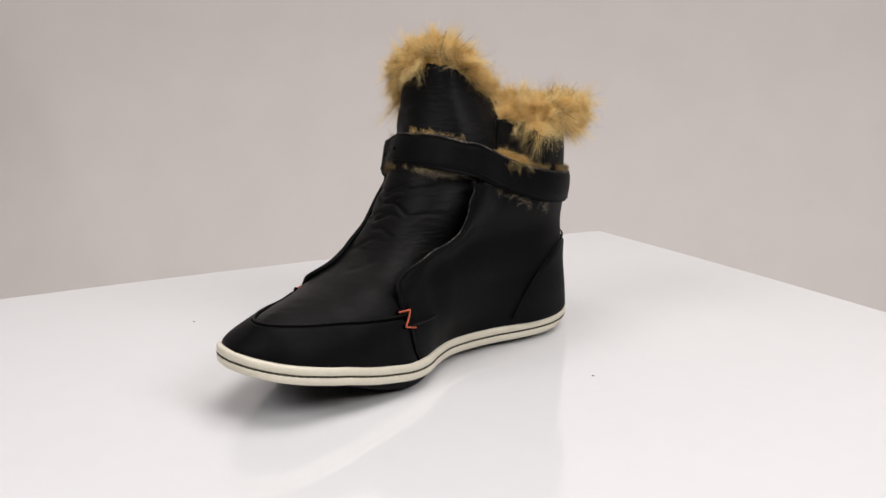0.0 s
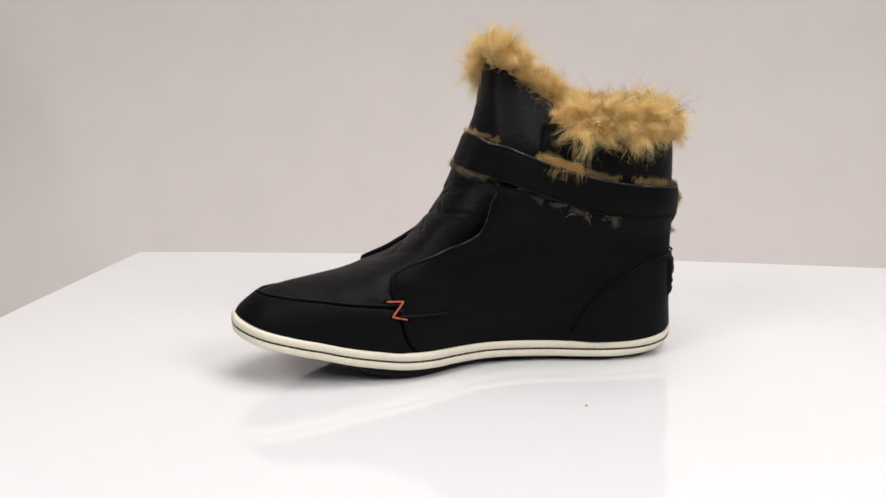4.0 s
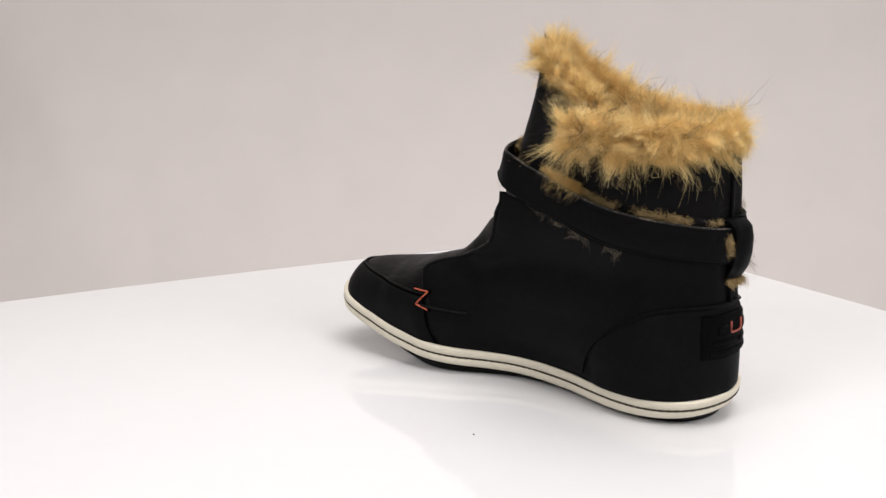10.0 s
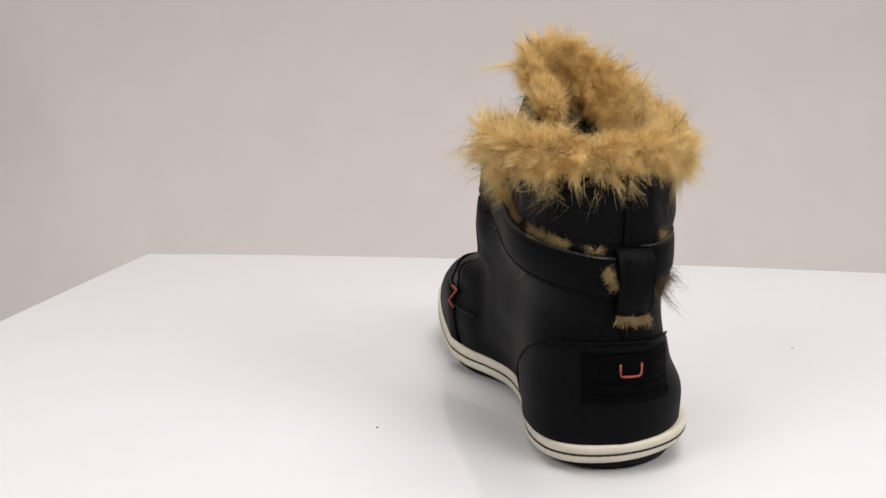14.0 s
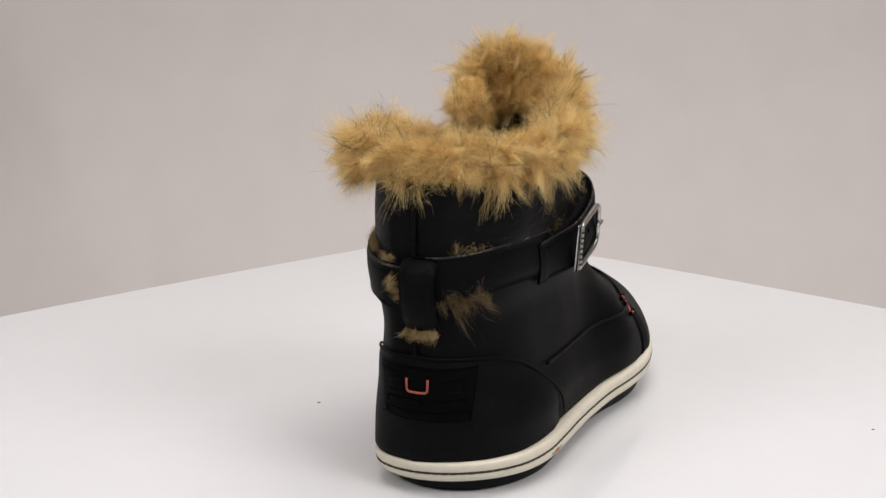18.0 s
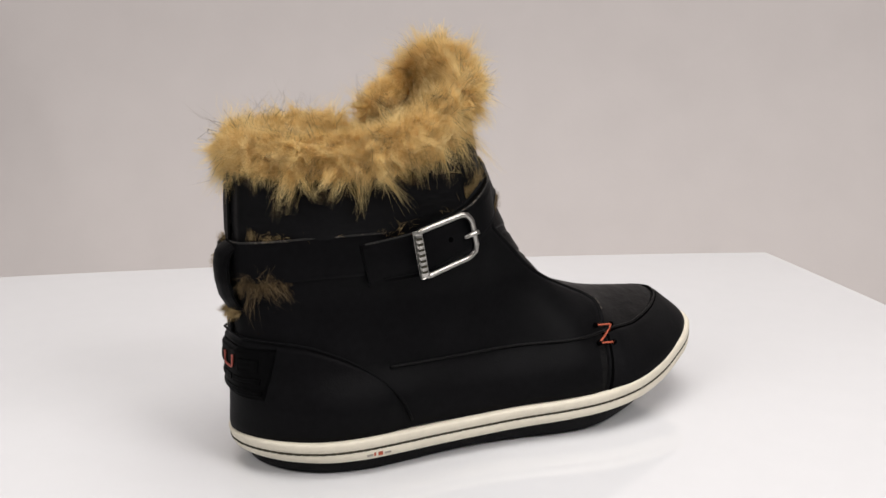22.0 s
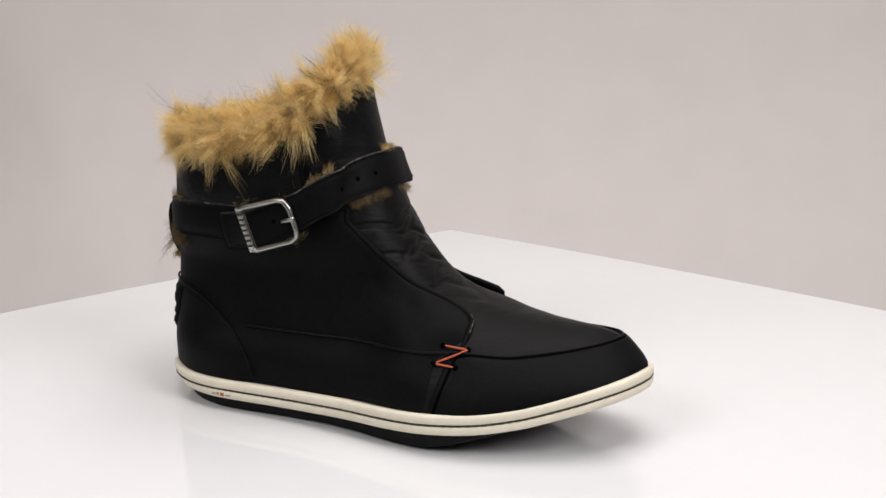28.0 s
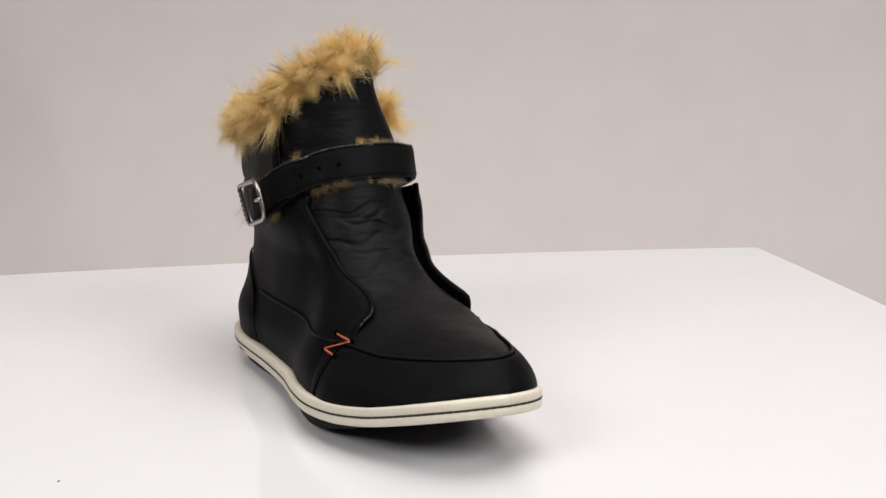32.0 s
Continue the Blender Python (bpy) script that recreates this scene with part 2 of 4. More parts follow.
def arc_param(side):
    """The sole's outline as a smooth curve of one side, from heel to toe."""
    p = np.array(OUT_LEFT if side > 0 else OUT_RIGHT)
    s = np.concatenate([[0], np.cumsum(np.linalg.norm(np.diff(p, axis=0), axis=1))])
    q = np.linspace(0, s[-1], 240)
    k = np.clip(np.searchsorted(s, q) - 1, 0, len(p) - 2)
    m = np.gradient(p, s, axis=0)
    h = (s[k + 1] - s[k])[:, None]
    t = ((q - s[k])[:, None]) / h
    return (1 + 2 * t) * (1 - t) ** 2 * p[k] + t * (1 - t) ** 2 * h * m[k] + t * t * (3 - 2 * t) * p[k + 1] + t * t * (t - 1) * h * m[k + 1]


OUTLINE = {1: arc_param(1), -1: arc_param(-1)}


def rim(x):
    """Height of the sole's upper edge, in the middle."""
    return spline((0, 0.04, 0.09, 0.13, 0.165, 0.2, 0.23, 0.258, 0.272), (0.0174, 0.0155, 0.0155, 0.0164, 0.0179, 0.0215, 0.0274, 0.0346, 0.0386), x)


def lean(x):
    """How far the sole leans to its inner side: the rise for each metre of y."""
    return np.interp(x, (0.0, 0.1, 0.15, 0.18, 0.225, 0.245, 0.272), (-0.056, -0.056, -0.042, -0.030, 0.0, -0.02, -0.06))


def top_line(x):
    """Height of the boot's front line over x."""
    xs = (0.10, 0.118, 0.1205, 0.125, 0.131, 0.139, 0.146, 0.156, 0.167, 0.178, 0.191, 0.206, 0.228, 0.246, 0.2560, 0.2625, 0.267, 0.270, 0.272)
    zs = (0.27, 0.182, 0.165, 0.1485, 0.1340, 0.1150, 0.1000, 0.0862, 0.0750, 0.0686, 0.0645, 0.0602, 0.0571, 0.0550, 0.0530, 0.0501, 0.0464, 0.0428, 0.0398)
    return spline(xs, zs, x)


def back_line(z):
    return spline((0.01, 0.02, 0.035, 0.05, 0.065, 0.08, 0.1, 0.12, 0.14, 0.17), (0.0010, 0.0012, 0.0020, 0.0025, 0.0029, 0.0032, 0.0027, 0.0028, 0.0036, 0.0043), z)


def girth(side, z):
    """How wide the shaft is, each side for itself."""
    inner, outer = (1.03, 1.07, 0.895, 0.735, 0.92, 1.00, 1.03, 1.03), (0.92, 0.93, 0.808, 0.795, 0.92, 0.94, 0.97, 0.97)
    return spline((0.01, 0.03, 0.05, 0.075, 0.1, 0.125, 0.15, 0.18), inner if side > 0 else outer, z)


def contour(side, level, n=120):
    """One side of the upper's contour at a level, from the middle of the heel to the middle of the front; level 0 is the sole's edge."""
    o = OUTLINE[side]
    x, y = o[:, 0].copy(), o[:, 1].copy()
    up = float(smooth(0.0, 0.03, level))
    low = max(0.0, 1 - level / 0.06)
    z = level + rim(x) * low
    zz = level + 0.0175 * low
    back = 1 - smooth(0.12, 0.2, x)
    mid0 = 0.006 * (1 - smooth(0.03, 0.10, x)) + 0.010 * smooth(0.2, LENGTH, x)
    mid = (0.006 - 0.0025 * up) * (1 - smooth(0.03, 0.10, x)) + 0.010 * smooth(0.2, LENGTH, x)
    mid = mid + up * float(np.interp(zz, (0.02, 0.05, 0.08, 0.12), (0.0003, 0.0009, 0.0028, 0.0020))) * back
    mid = mid + float(smooth(0, 0.045, level)) * np.interp(x, (0.09, 0.13, 0.17, 0.21, 0.25), (0, 0.0011, 0.0008, 0.0050, 0.0036))
    half = np.maximum(np.abs(y - mid0) - 0.0022, 0)
    even = 0.0395 * np.clip(1 - (1 - np.clip(x / 0.0585, 0, 1)) ** 2.1, 0, 1) ** (1 / 2.05)
    k = smooth(0.02, 0.07, zz) * (1 - smooth(0.13, 0.17, x))
    half = half * (1 - k) + even * k
    half = half * (girth(side, zz) * back + 1 - back)
    top = top_line(x)
    r = np.clip((z - rim(x) * 0.999) / np.maximum(top - rim(x), 1e-4), 0, None)
    last = int(np.nonzero(r < 1)[0].max())
    power = np.interp(x, (0.1, 0.15, 0.19, 0.22, 0.25), (2.4, 2.8, 2.8, 1.95, 1.6) if side > 0 else (2.4, 2.3, 1.95, 1.7, 1.4))
    power = power + (2.0 - power) * smooth(0.085, 0.115, z)
    w = half * np.clip(1 - np.clip(r, 0, 1) ** power, 0, 1) ** (1 / power)
    w[0] = 0
    bl = back_line(zz)
    px = bl + x * (1 - bl / LENGTH) - 0.0030 * smooth(0.225, LENGTH, x) - 0.0022 * up * smooth(0.235, LENGTH, x)
    # close on the front line, with close steps where the contour turns across
    if last < len(x) - 1 and last > 6:
        f = float(np.interp(1.0, [r[last], r[last + 1]], [0, 1])) if r[last + 1] > r[last] else 0.5
        end = x[last] + f * (x[last + 1] - x[last])
        start = x[last - 5]
        near = end - (end - start) * (1 - np.linspace(0, 1, 24)) ** 2
        near = near[near > x[last - 5]]
        r2 = np.clip(np.interp(near, x, r), 0, 1)
        r2[-1] = 1
        p2 = np.interp(near, x, power)
        w2 = np.interp(near, x, half) * np.clip(1 - r2**p2, 0, 1) ** (1 / p2)
        tail = np.stack([np.interp(near, x, px), np.interp(near, x, mid) + side * w2, np.interp(near, x, z)], 1)
        p = np.vstack([np.stack([px, mid + side * w, z], 1)[: last - 4], tail])
    else:
        p = np.vstack([np.stack([px, mid + side * w, z], 1)[: last + 1], [[px[last], mid[last], z[last]]]])
    p[:, 2] += lean(p[:, 0]) * p[:, 1] * low
    return resample(p, n)


LEVELS = np.concatenate([np.linspace(0, 0.06, 41), np.linspace(0.0625, 0.182, 60)])
NA = 140
SKIN = {s: np.stack([contour(s, v, NA) for v in LEVELS]) for s in (1, -1)}


def at_level(side, level):
    """The contour at any level, by interpolation."""
    k = min(max(int(np.searchsorted(LEVELS, level)) - 1, 0), len(LEVELS) - 2)
    t = (level - LEVELS[k]) / (LEVELS[k + 1] - LEVELS[k])
    return SKIN[side][k] * (1 - t) + SKIN[side][k + 1] * t


def skin_a(side, a, level):
    """The point of the upper at the fraction a of the way from the heel's middle (0) to the front's middle (1)."""
    c = at_level(side, level)
    u = np.clip(a, 0, 1) * (NA - 1)
    i = min(int(u), NA - 2)
    return c[i] * (1 - (u - i)) + c[i + 1] * (u - i)


def a_of_x(side, x, level):
    c = at_level(side, level)
    return float(np.interp(x, np.maximum.accumulate(c[:, 0] + np.arange(NA) * 1e-9), np.linspace(0, 1, NA)))


def level_of(x, z):
    """The level at which the upper stands z high over x."""
    r = float(rim(x))
    return (z - r) / (1 - r / 0.06) if z < 0.06 else z


def skin(side, x, z):
    v = level_of(x, z)
    return skin_a(side, a_of_x(side, x, v), v)


CORE = (0.10, 0.0, 0.07)


def creased(g, rows):
    """Soft creases: pushes the grid in along lines of given height."""
    n = grid_normals(g)
    if (n * (g - np.asarray(CORE))).sum(-1).mean() < 0:
        n = -n
    for z0, slope, wid, dep, x0, xw in rows:
        line = z0 + slope * g[..., 1] + 0.0015 * np.sin(g[..., 1] * 260 + z0 * 900)
        g = g - n * (dep * np.exp(-((g[..., 2] - line) / wid) ** 2) * np.exp(-((g[..., 1] - x0) / xw) ** 2))[..., None]
    return g


def lifted(points, out, core=CORE):
    """Points moved away from the boot's middle axis."""
    p = np.array(points, float)
    d = p - np.column_stack([np.clip(p[:, 0], 0.04, 0.22), np.full(len(p), 0.003), np.minimum(p[:, 2], 0.04)])
    d[:, 2] *= 0.6
    return p + d / (np.linalg.norm(d, axis=1, keepdims=True) + 1e-9) * out


def strands(clumps, per, root_spread, tip_spread, length, width, rng, droop=0.25, curl=1.0, gather=0.45):
    """Hair: for each clump (root, direction, scale) a wavy lock of tapered blades whose tips gather."""
    roots, dirs, scale = clumps
    k = len(roots)

    def each(q):
        return np.repeat(q, per, 0)

    off = rng.normal(0, root_spread, (k * per, 3))
    r = each(roots)
    d = each(dirs) + rng.normal(0, tip_spread, (k * per, 3))
    d /= np.linalg.norm(d, axis=1, keepdims=True)
    ln = (each(scale) * length * rng.uniform(0.55, 1.15, k * per))[:, None]
    bend = curl * (each(rng.normal(0, 0.38, (k, 3))) + rng.normal(0, 0.12, (k * per, 3)))
    bend[:, 2] -= droop
    side = np.cross(d, rng.normal(0, 1, (k * per, 3)))
    side /= np.linalg.norm(side, axis=1, keepdims=True) + 1e-9
    w = width * rng.uniform(0.7, 1.3, (k * per, 1))
    wave = curl * (each(rng.normal(0, 0.11, (k, 3))) + rng.normal(0, 0.05, (k * per, 3)))
    turn = each(rng.uniform(6.0, 12.0, (k, 1)))
    phase = each(rng.uniform(0, 6.28, (k, 1))) + rng.normal(0, 0.6, (k * per, 1))
    c = []
    for s in (0.0, 0.28, 0.54, 0.78, 1.0):
        c.append(r + off * (1 - gather * s) + d * ln * s + bend * ln * s * s * 0.8 + wave * ln * (np.sin(turn * s + phase) - np.sin(phase)))
    rows = []
    for q, wide in zip(c, (1.0, 1.0, 0.85, 0.6)):
        rows += [q - side * w * wide, q + side * w * wide]
    v = np.stack(rows + [c[4]], 1)
    base = (np.arange(k * per) * 9)[:, None]
    quads = np.concatenate([base + [2 * q, 2 * q + 1, 2 * q + 3, 2 * q + 2] for q in range(3)])
    tris = base + [6, 7, 8]
    return v.reshape(-1, 3), quads, tris


def hair_part(name, sets, mat, parent, label=""):
    """One mesh of many blades."""
    vs, loops, starts, k, at = [], [], [], 0, 0
    for v, q, t in sets:
        vs.append(v)
        loops += [(q + k).ravel(), (t + k).ravel()]
        starts += [at + np.arange(len(q)) * 4, at + len(q) * 4 + np.arange(len(t)) * 3]
        at += len(q) * 4 + len(t) * 3
        k += len(v)
    vs, loops, starts = np.concatenate(vs), np.concatenate(loops), np.concatenate(starts)
    me = bpy.data.meshes.new(name)
    me.vertices.add(len(vs))
    me.vertices.foreach_set("co", vs.astype(np.float32).ravel())
    me.loops.add(len(loops))
    me.loops.foreach_set("vertex_index", loops.astype(np.int32))
    me.polygons.add(len(starts))
    me.polygons.foreach_set("loop_start", starts.astype(np.int32))
    me.materials.append(mat)
    me.update(calc_edges=True)
    me.validate()
    ob = new(name, me)
    ob.parent = parent
    tagged(ob, label, kind="stuff")
    return ob


def roll_frame(path):
    """Tangent and outward direction along a path round the boot's mouth."""
    t = np.gradient(path, axis=0)
    t /= np.linalg.norm(t, axis=1, keepdims=True)
    o = path - np.array([0.062, 0.0, 0.0])
    o[:, 2] = 0
    o -= t * (o * t).sum(1, keepdims=True)
    o /= np.linalg.norm(o, axis=1, keepdims=True)
    u = np.cross(t, o)
    u *= np.sign(u[:, 2:3])
    return t, o, u


def fur_roll(path, ra, rb, rng, size=1.0):
    """The thick pile under the hair: a lumpy roll along the path."""
    t, o, u = roll_frame(path)
    m, sides = len(path), 14
    ang = np.arange(sides) * 2 * np.pi / sides
    size = np.broadcast_to(size, (m,))
    taper = size * np.minimum(1, np.minimum(np.arange(m), np.arange(m)[::-1]) / 4 + 0.25)
    rad = (1 + 0.16 * rng.normal(0, 1, (m, sides)))[..., None]
    p = path[:, None] + (o[:, None] * np.cos(ang)[None, :, None] * ra + u[:, None] * np.sin(ang)[None, :, None] * rb) * rad * taper[:, None, None]
    faces = [(i * sides + j, i * sides + (j + 1) % sides, (i + 1) * sides + (j + 1) % sides, (i + 1) * sides + j) for i in range(m - 1) for j in range(sides)]
    faces += [tuple(range(sides))[::-1], tuple(range((m - 1) * sides, m * sides))]
    return p.reshape(-1, 3), faces


def roll_clumps(path, ra, rb, count, lo, hi, rng, comb=0.55, sway=0.25, size=None):
    """Locks rooted on a roll, between two angles from outward (0) over the top (90) to inward (180)."""
    t, o, u = roll_frame(path)
    i = rng.uniform(0, len(path) - 1.001, count)
    k = i.astype(int)
    f = (i - k)[:, None]
    sz = (np.interp(i, np.arange(len(path)), size) if size is not None else np.ones(count))[:, None]
    c, oo, uu, tt = (q[k] * (1 - f) + q[k + 1] * f for q in (path, o, u, t))
    a = np.radians(rng.uniform(lo, hi, count))[:, None]
    root = c + (oo * np.cos(a) * ra + uu * np.sin(a) * rb) * 0.8 * sz
    d = oo * np.cos(a) + uu * np.sin(a)
    d[:, 2] -= comb * np.clip(np.cos(a[:, 0]), 0, 1)
    d += tt * rng.normal(0, sway, (count, 1)) + rng.normal(0, 0.15, (count, 3))
    d /= np.linalg.norm(d, axis=1, keepdims=True)
    lobes = np.array([0.92 + 0.45 * noise.noise(Vector(p) * 75) for p in root])
    return root, d, np.minimum(rng.uniform(0.7, 1.25, count) * np.clip(lobes, 0.4, 1.5), 1.3) * (0.35 + 0.65 * sz[:, 0])


def build_sole(root):
    ring = resample(np.concatenate([OUTLINE[1], OUTLINE[-1][::-1][1:-1]]), 240, True)
    e = np.roll(ring, -2, 0) - np.roll(ring, 2, 0)
    n = np.stack([e[:, 1], -e[:, 0]], 1)
    n /= np.linalg.norm(n, axis=1, keepdims=True)
    n *= np.sign(((ring - [0.13, 0.002]) * n).sum(1).mean())
    r = rim(ring[:, 0]) + lean(ring[:, 0]) * ring[:, 1]

    def band(levels):
        rows = np.array([np.column_stack([ring + n * grow, z]) for z, grow in levels])
        a, b = rows.shape[:2]
        faces = [(i * b + j, i * b + (j + 1) % b, (i + 1) * b + (j + 1) % b, (i + 1) * b + j) for i in range(a - 1) for j in range(b)]
        faces += [tuple(range(b))[::-1], tuple(range((a - 1) * b, a * b))]
        return rows.reshape(-1, 3), faces

    low = r - 0.0097
    heel = 1 - smooth(0.0, 0.06, ring[:, 0])[:, None]
    v, f = band([(r - 0.001, -0.007), (r + 0.0004, -0.0008 + 0.0010 * heel), (r + 0.0001, 0.0004 + 0.0012 * heel), (r - 0.0008, 0.0010 + 0.0010 * heel), (r - 0.0037, 0.0011), (r - 0.0042, 0.0007), (r - 0.0046, 0.0002), (r - 0.0050, 0.0007), (r - 0.0055, 0.0012 - 0.0004 * heel), (r - 0.0086, 0.0010 - 0.0022 * heel), (r - 0.0094, 0.0004 - 0.0028 * heel), (low, -0.0006 - 0.0030 * heel), (low, -0.009)])
    part_mesh("midsole", v, f, RUBBER, root, "cream rubber midsole, slightly soiled")
    ground = 0.0010 + np.clip(low - 0.0026, 0, None) * smooth(0.160, 0.225, ring[:, 0]) + 0.0012 * np.exp(-((ring[:, 0] - 0.11) / 0.025) ** 2)
    v, f = band([(low + 0.0004, -0.0034 - 0.0022 * heel), (low - 0.0006, -0.0034 - 0.0022 * heel), (ground + 0.0008, -0.0046 - 0.0036 * heel), (ground, -0.0056 - 0.0046 * heel), (ground, -0.013)])
    part_mesh("outsole", v, f, BLACK_RUBBER, root, "black rubber outsole")
    # stitched groove: one thread dash after another
    dashes = []
    line = np.column_stack([ring + n * 0.0006, r - 0.0046])
    fine = resample(line, 960, True)
    for k in range(0, 960, 6):
        seg = fine[[(k + q) % 960 for q in (-0, 1, 2, 3, 4, 6)]]
        dashes.append(tube(seg, [0.0005, 0.0007, 0.0007, 0.0007, 0.0007, 0.0005], 5))
    v, f = joined(dashes)
    part_mesh("welt_stitching", v, f, DARK_THREAD, root, "dark stitched thread round the sole")
    # small printed mark on the outer side
    k0 = int(np.argmin(np.hypot(ring[:, 0] - 0.056, ring[:, 1] + 0.038)))

    def mark(name, s0, s1, z0, z1, mat, label):
        q = []
        for s in np.linspace(s0, s1, 4):
            kk = k0 + s / 0.0028
            i = int(math.floor(kk))
            p = ring[i] * (1 - (kk - i)) + ring[i + 1] * (kk - i)
            m = n[i]
            base = float(rim(p[0]) + lean(p[0]) * p[1])
            q.append([[*(p + m * 0.00115), base - z0], [*(p + m * 0.00110), base - z1]])
        vv, ff = plate(np.array(q), 0.0002, 0.0003, (0.056, 0, 0.01))
        part_mesh(name, vv, ff, mat, root, label)

    mark("sole_mark", -0.0016, 0.0008, 0.0063, 0.0081, ORANGE_THREAD, "small orange printed sole mark")
    mark("sole_mark", 0.0020, 0.0030, 0.0063, 0.0079, ORANGE_THREAD, "small orange printed sole mark")
    mark("sole_mark", -0.0060, -0.0025, 0.0069, 0.0079, GREY_PRINT, "faint grey printed sole mark")
    mark("sole_mark", 0.0036, 0.0066, 0.0069, 0.0079, GREY_PRINT, "faint grey printed sole mark")


FRONT_L = ((0.0150, 0.1670), (0.0270, 0.1745), (0.0400, 0.1785), (0.0500, 0.1820), (0.0570, 0.1830), (0.0620, 0.1740), (0.0660, 0.1635), (0.0710, 0.1515), (0.0760, 0.1420), (0.0850, 0.1310), (0.0950, 0.1245), (0.1060, 0.1190))
FRONT_R = ((0.0150, 0.1800), (0.0333, 0.1850), (0.0470, 0.1885), (0.0535, 0.1908), (0.0580, 0.1908), (0.0620, 0.1860), (0.0660, 0.1775), (0.0710, 0.1675), (0.0760, 0.1585), (0.0850, 0.1465), (0.0950, 0.1360), (0.1060, 0.1240))


def front_x(side, z):
    rows = np.array(FRONT_L if side > 0 else FRONT_R)
    return spline(rows[:, 0], rows[:, 1], z)


def build_upper(root):
    lv = [v for v in LEVELS if v < 0.06] + list(np.linspace(0.06, 0.123, 96))
    g = np.stack([np.concatenate([at_level(1, v), at_level(-1, v)[::-1][1:]]) for v in lv])
    g = creased(g, [(0.0915, 0.12, 0.0012, 0.0013, -0.004, 0.02), (0.0985, -0.2, 0.0012, 0.0016, 0.004, 0.02), (0.1055, 0.15, 0.0014, 0.0022, -0.002, 0.022), (0.1020, 0.35, 0.0009, 0.0010, 0.008, 0.012), (0.0845, -0.15, 0.0011, 0.0006, 0.002, 0.016), (0.0785, 0.25, 0.0011, 0.0006, -0.004, 0.018), (0.0725, -0.1, 0.0013, 0.0008, 0.0, 0.016), (0.0950, 0.5, 0.0010, 0.0007, -0.01, 0.010), (0.0880, -0.5, 0.0010, 0.0007, 0.008, 0.010), (0.0670, 0.1, 0.0012, 0.0005, 0.002, 0.014)])
    v, f = plate(g, 0.0, 0.003, CORE, False)
    part_mesh("vamp", v, f, CREASED_LEATHER, root, "soft creased black leather vamp")
    # toe guard below the apron seam
    def seam_level(side, a):
        if side > 0:
            return float(spline((0.6, 0.73, 0.87, 0.94, 1.0), (0.0385, 0.0385, 0.0382, 0.0378, 0.0370), a))
        return float(spline((0.6, 0.71, 0.80, 0.93, 1.0), (0.0410, 0.0405, 0.0360, 0.0362, 0.0370), a))

    rows = []
    for f_ in np.linspace(0, 1, 24):
        row = []
        for side in (1, -1):
            v = f_ * 0.0385
            x0 = float(front_x(side, 0.0165 + 0.031 * f_)) - 0.002
            a0 = a_of_x(side, x0, v)
            q = [skin_a(side, a, f_ * seam_level(side, a)) for a in a0 + (1 - a0) * np.linspace(0, 1, 60)]
            row.append(q if side > 0 else q[::-1][1:])
        rows.append(np.concatenate(row))
    g = np.array(rows)
    lift = np.full(g.shape[:2], 0.0018)
    edge = np.minimum(np.arange(g.shape[1]), np.arange(g.shape[1])[::-1])
    lift = lift - 0.0018 * (1 - smooth(0, 8, edge))[None, :]
    lift[-2:] -= [[0.0004], [0.0012]]
    v, f = plate(g, lift, 0.0025, CORE, False)
    part_mesh("toe_guard", v, f, LEATHER, root, "black leather toe guard under a sewn seam")
    # the sewn groove's shade, painted as a black cord
    v, f = tube(lifted(g[-1], 0.0009), 0.00085, 8)
    part_mesh("apron_groove_shade", v, f, RECESS_SHADE, root, "black cord painting the shade in the apron seam groove")
    v, f = tube(lifted(resample(g[-1], 160) + [-0.0007, 0, 0.0011], 0.0008), 0.0007, 8)
    part_mesh("apron_edge", v, f, CREASED_LEATHER, root)
    # quarters
    for side, name in ((1, "inner_quarter"), (-1, "outer_quarter")):
        rows = []
        for f_ in np.linspace(0, 1, 46):
            row = []
            for c in np.linspace(0, 1, 60):
                z = 0.0165 + f_ * ((0.0935 + 0.0185 * c * c) - 0.0165)
                xf = float(front_x(side, z))
                v = level_of(xf * c, z) if f_ > 0 else 0.0
                v = max(v, 0.0)
                row.append(skin_a(side, c * a_of_x(side, xf, v), v))
            rows.append(row)
        g = np.array(rows)
        g[..., 2] += 0.0004 * np.sin(g[..., 0] * 90 + g[..., 2] * 40)
        across = np.linspace(0, 1, 60)
        lump = 0.0018 + 0.0005 * np.array([[noise.noise(Vector(p) * 28) for p in r] for r in g]) + smooth(0.86, 1.0, across)[None, :] * (0.0034 * smooth(0.050, 0.058, g[..., 2]) - 0.0018)
        if side > 0:
            flare = 0.0030 * smooth(0.042, 0.058, g[..., 2]) + 0.0034 * smooth(0.064, 0.080, g[..., 2])
        else:
            flare = -0.0006 * smooth(0.052, 0.060, g[..., 2])
        flare = flare * smooth(0.74, 1.0, across)[None, :] ** 1.4
        lump = lump + flare
        v, f = plate(g, lump, 0.0028, CORE)
        q = part_mesh(name, v, f, LEATHER, root)
        # folded front edge and rubbed rim
        n = grid_normals(g)
        if (n * (g - np.asarray(CORE))).sum(-1).mean() < 0:
            n = -n
        edge = g[:, -1] + n[:, -1] * (lump[:, -1:] - 0.0010)
        v, f = tube(edge[3:], [0.0014] * (len(edge) - 3), 8)
        part_mesh("folded_edge", v, f, LEATHER, q)
        # black cord paints the dark line of shade along the quarter's edge
        v, f = tube(edge[1:15] + [0.0008, 0.0007 * side, 0], 0.0013, 8)
        part_mesh("front_seam_shade", v, f, RECESS_SHADE, q, "black cord painting the seam's shade beside the toe guard")
        v, f = tube((edge[22:44] if side > 0 else edge[18:22]) + [0.0011, 0.0003 * side, 0.0008], 0.0003, 5)
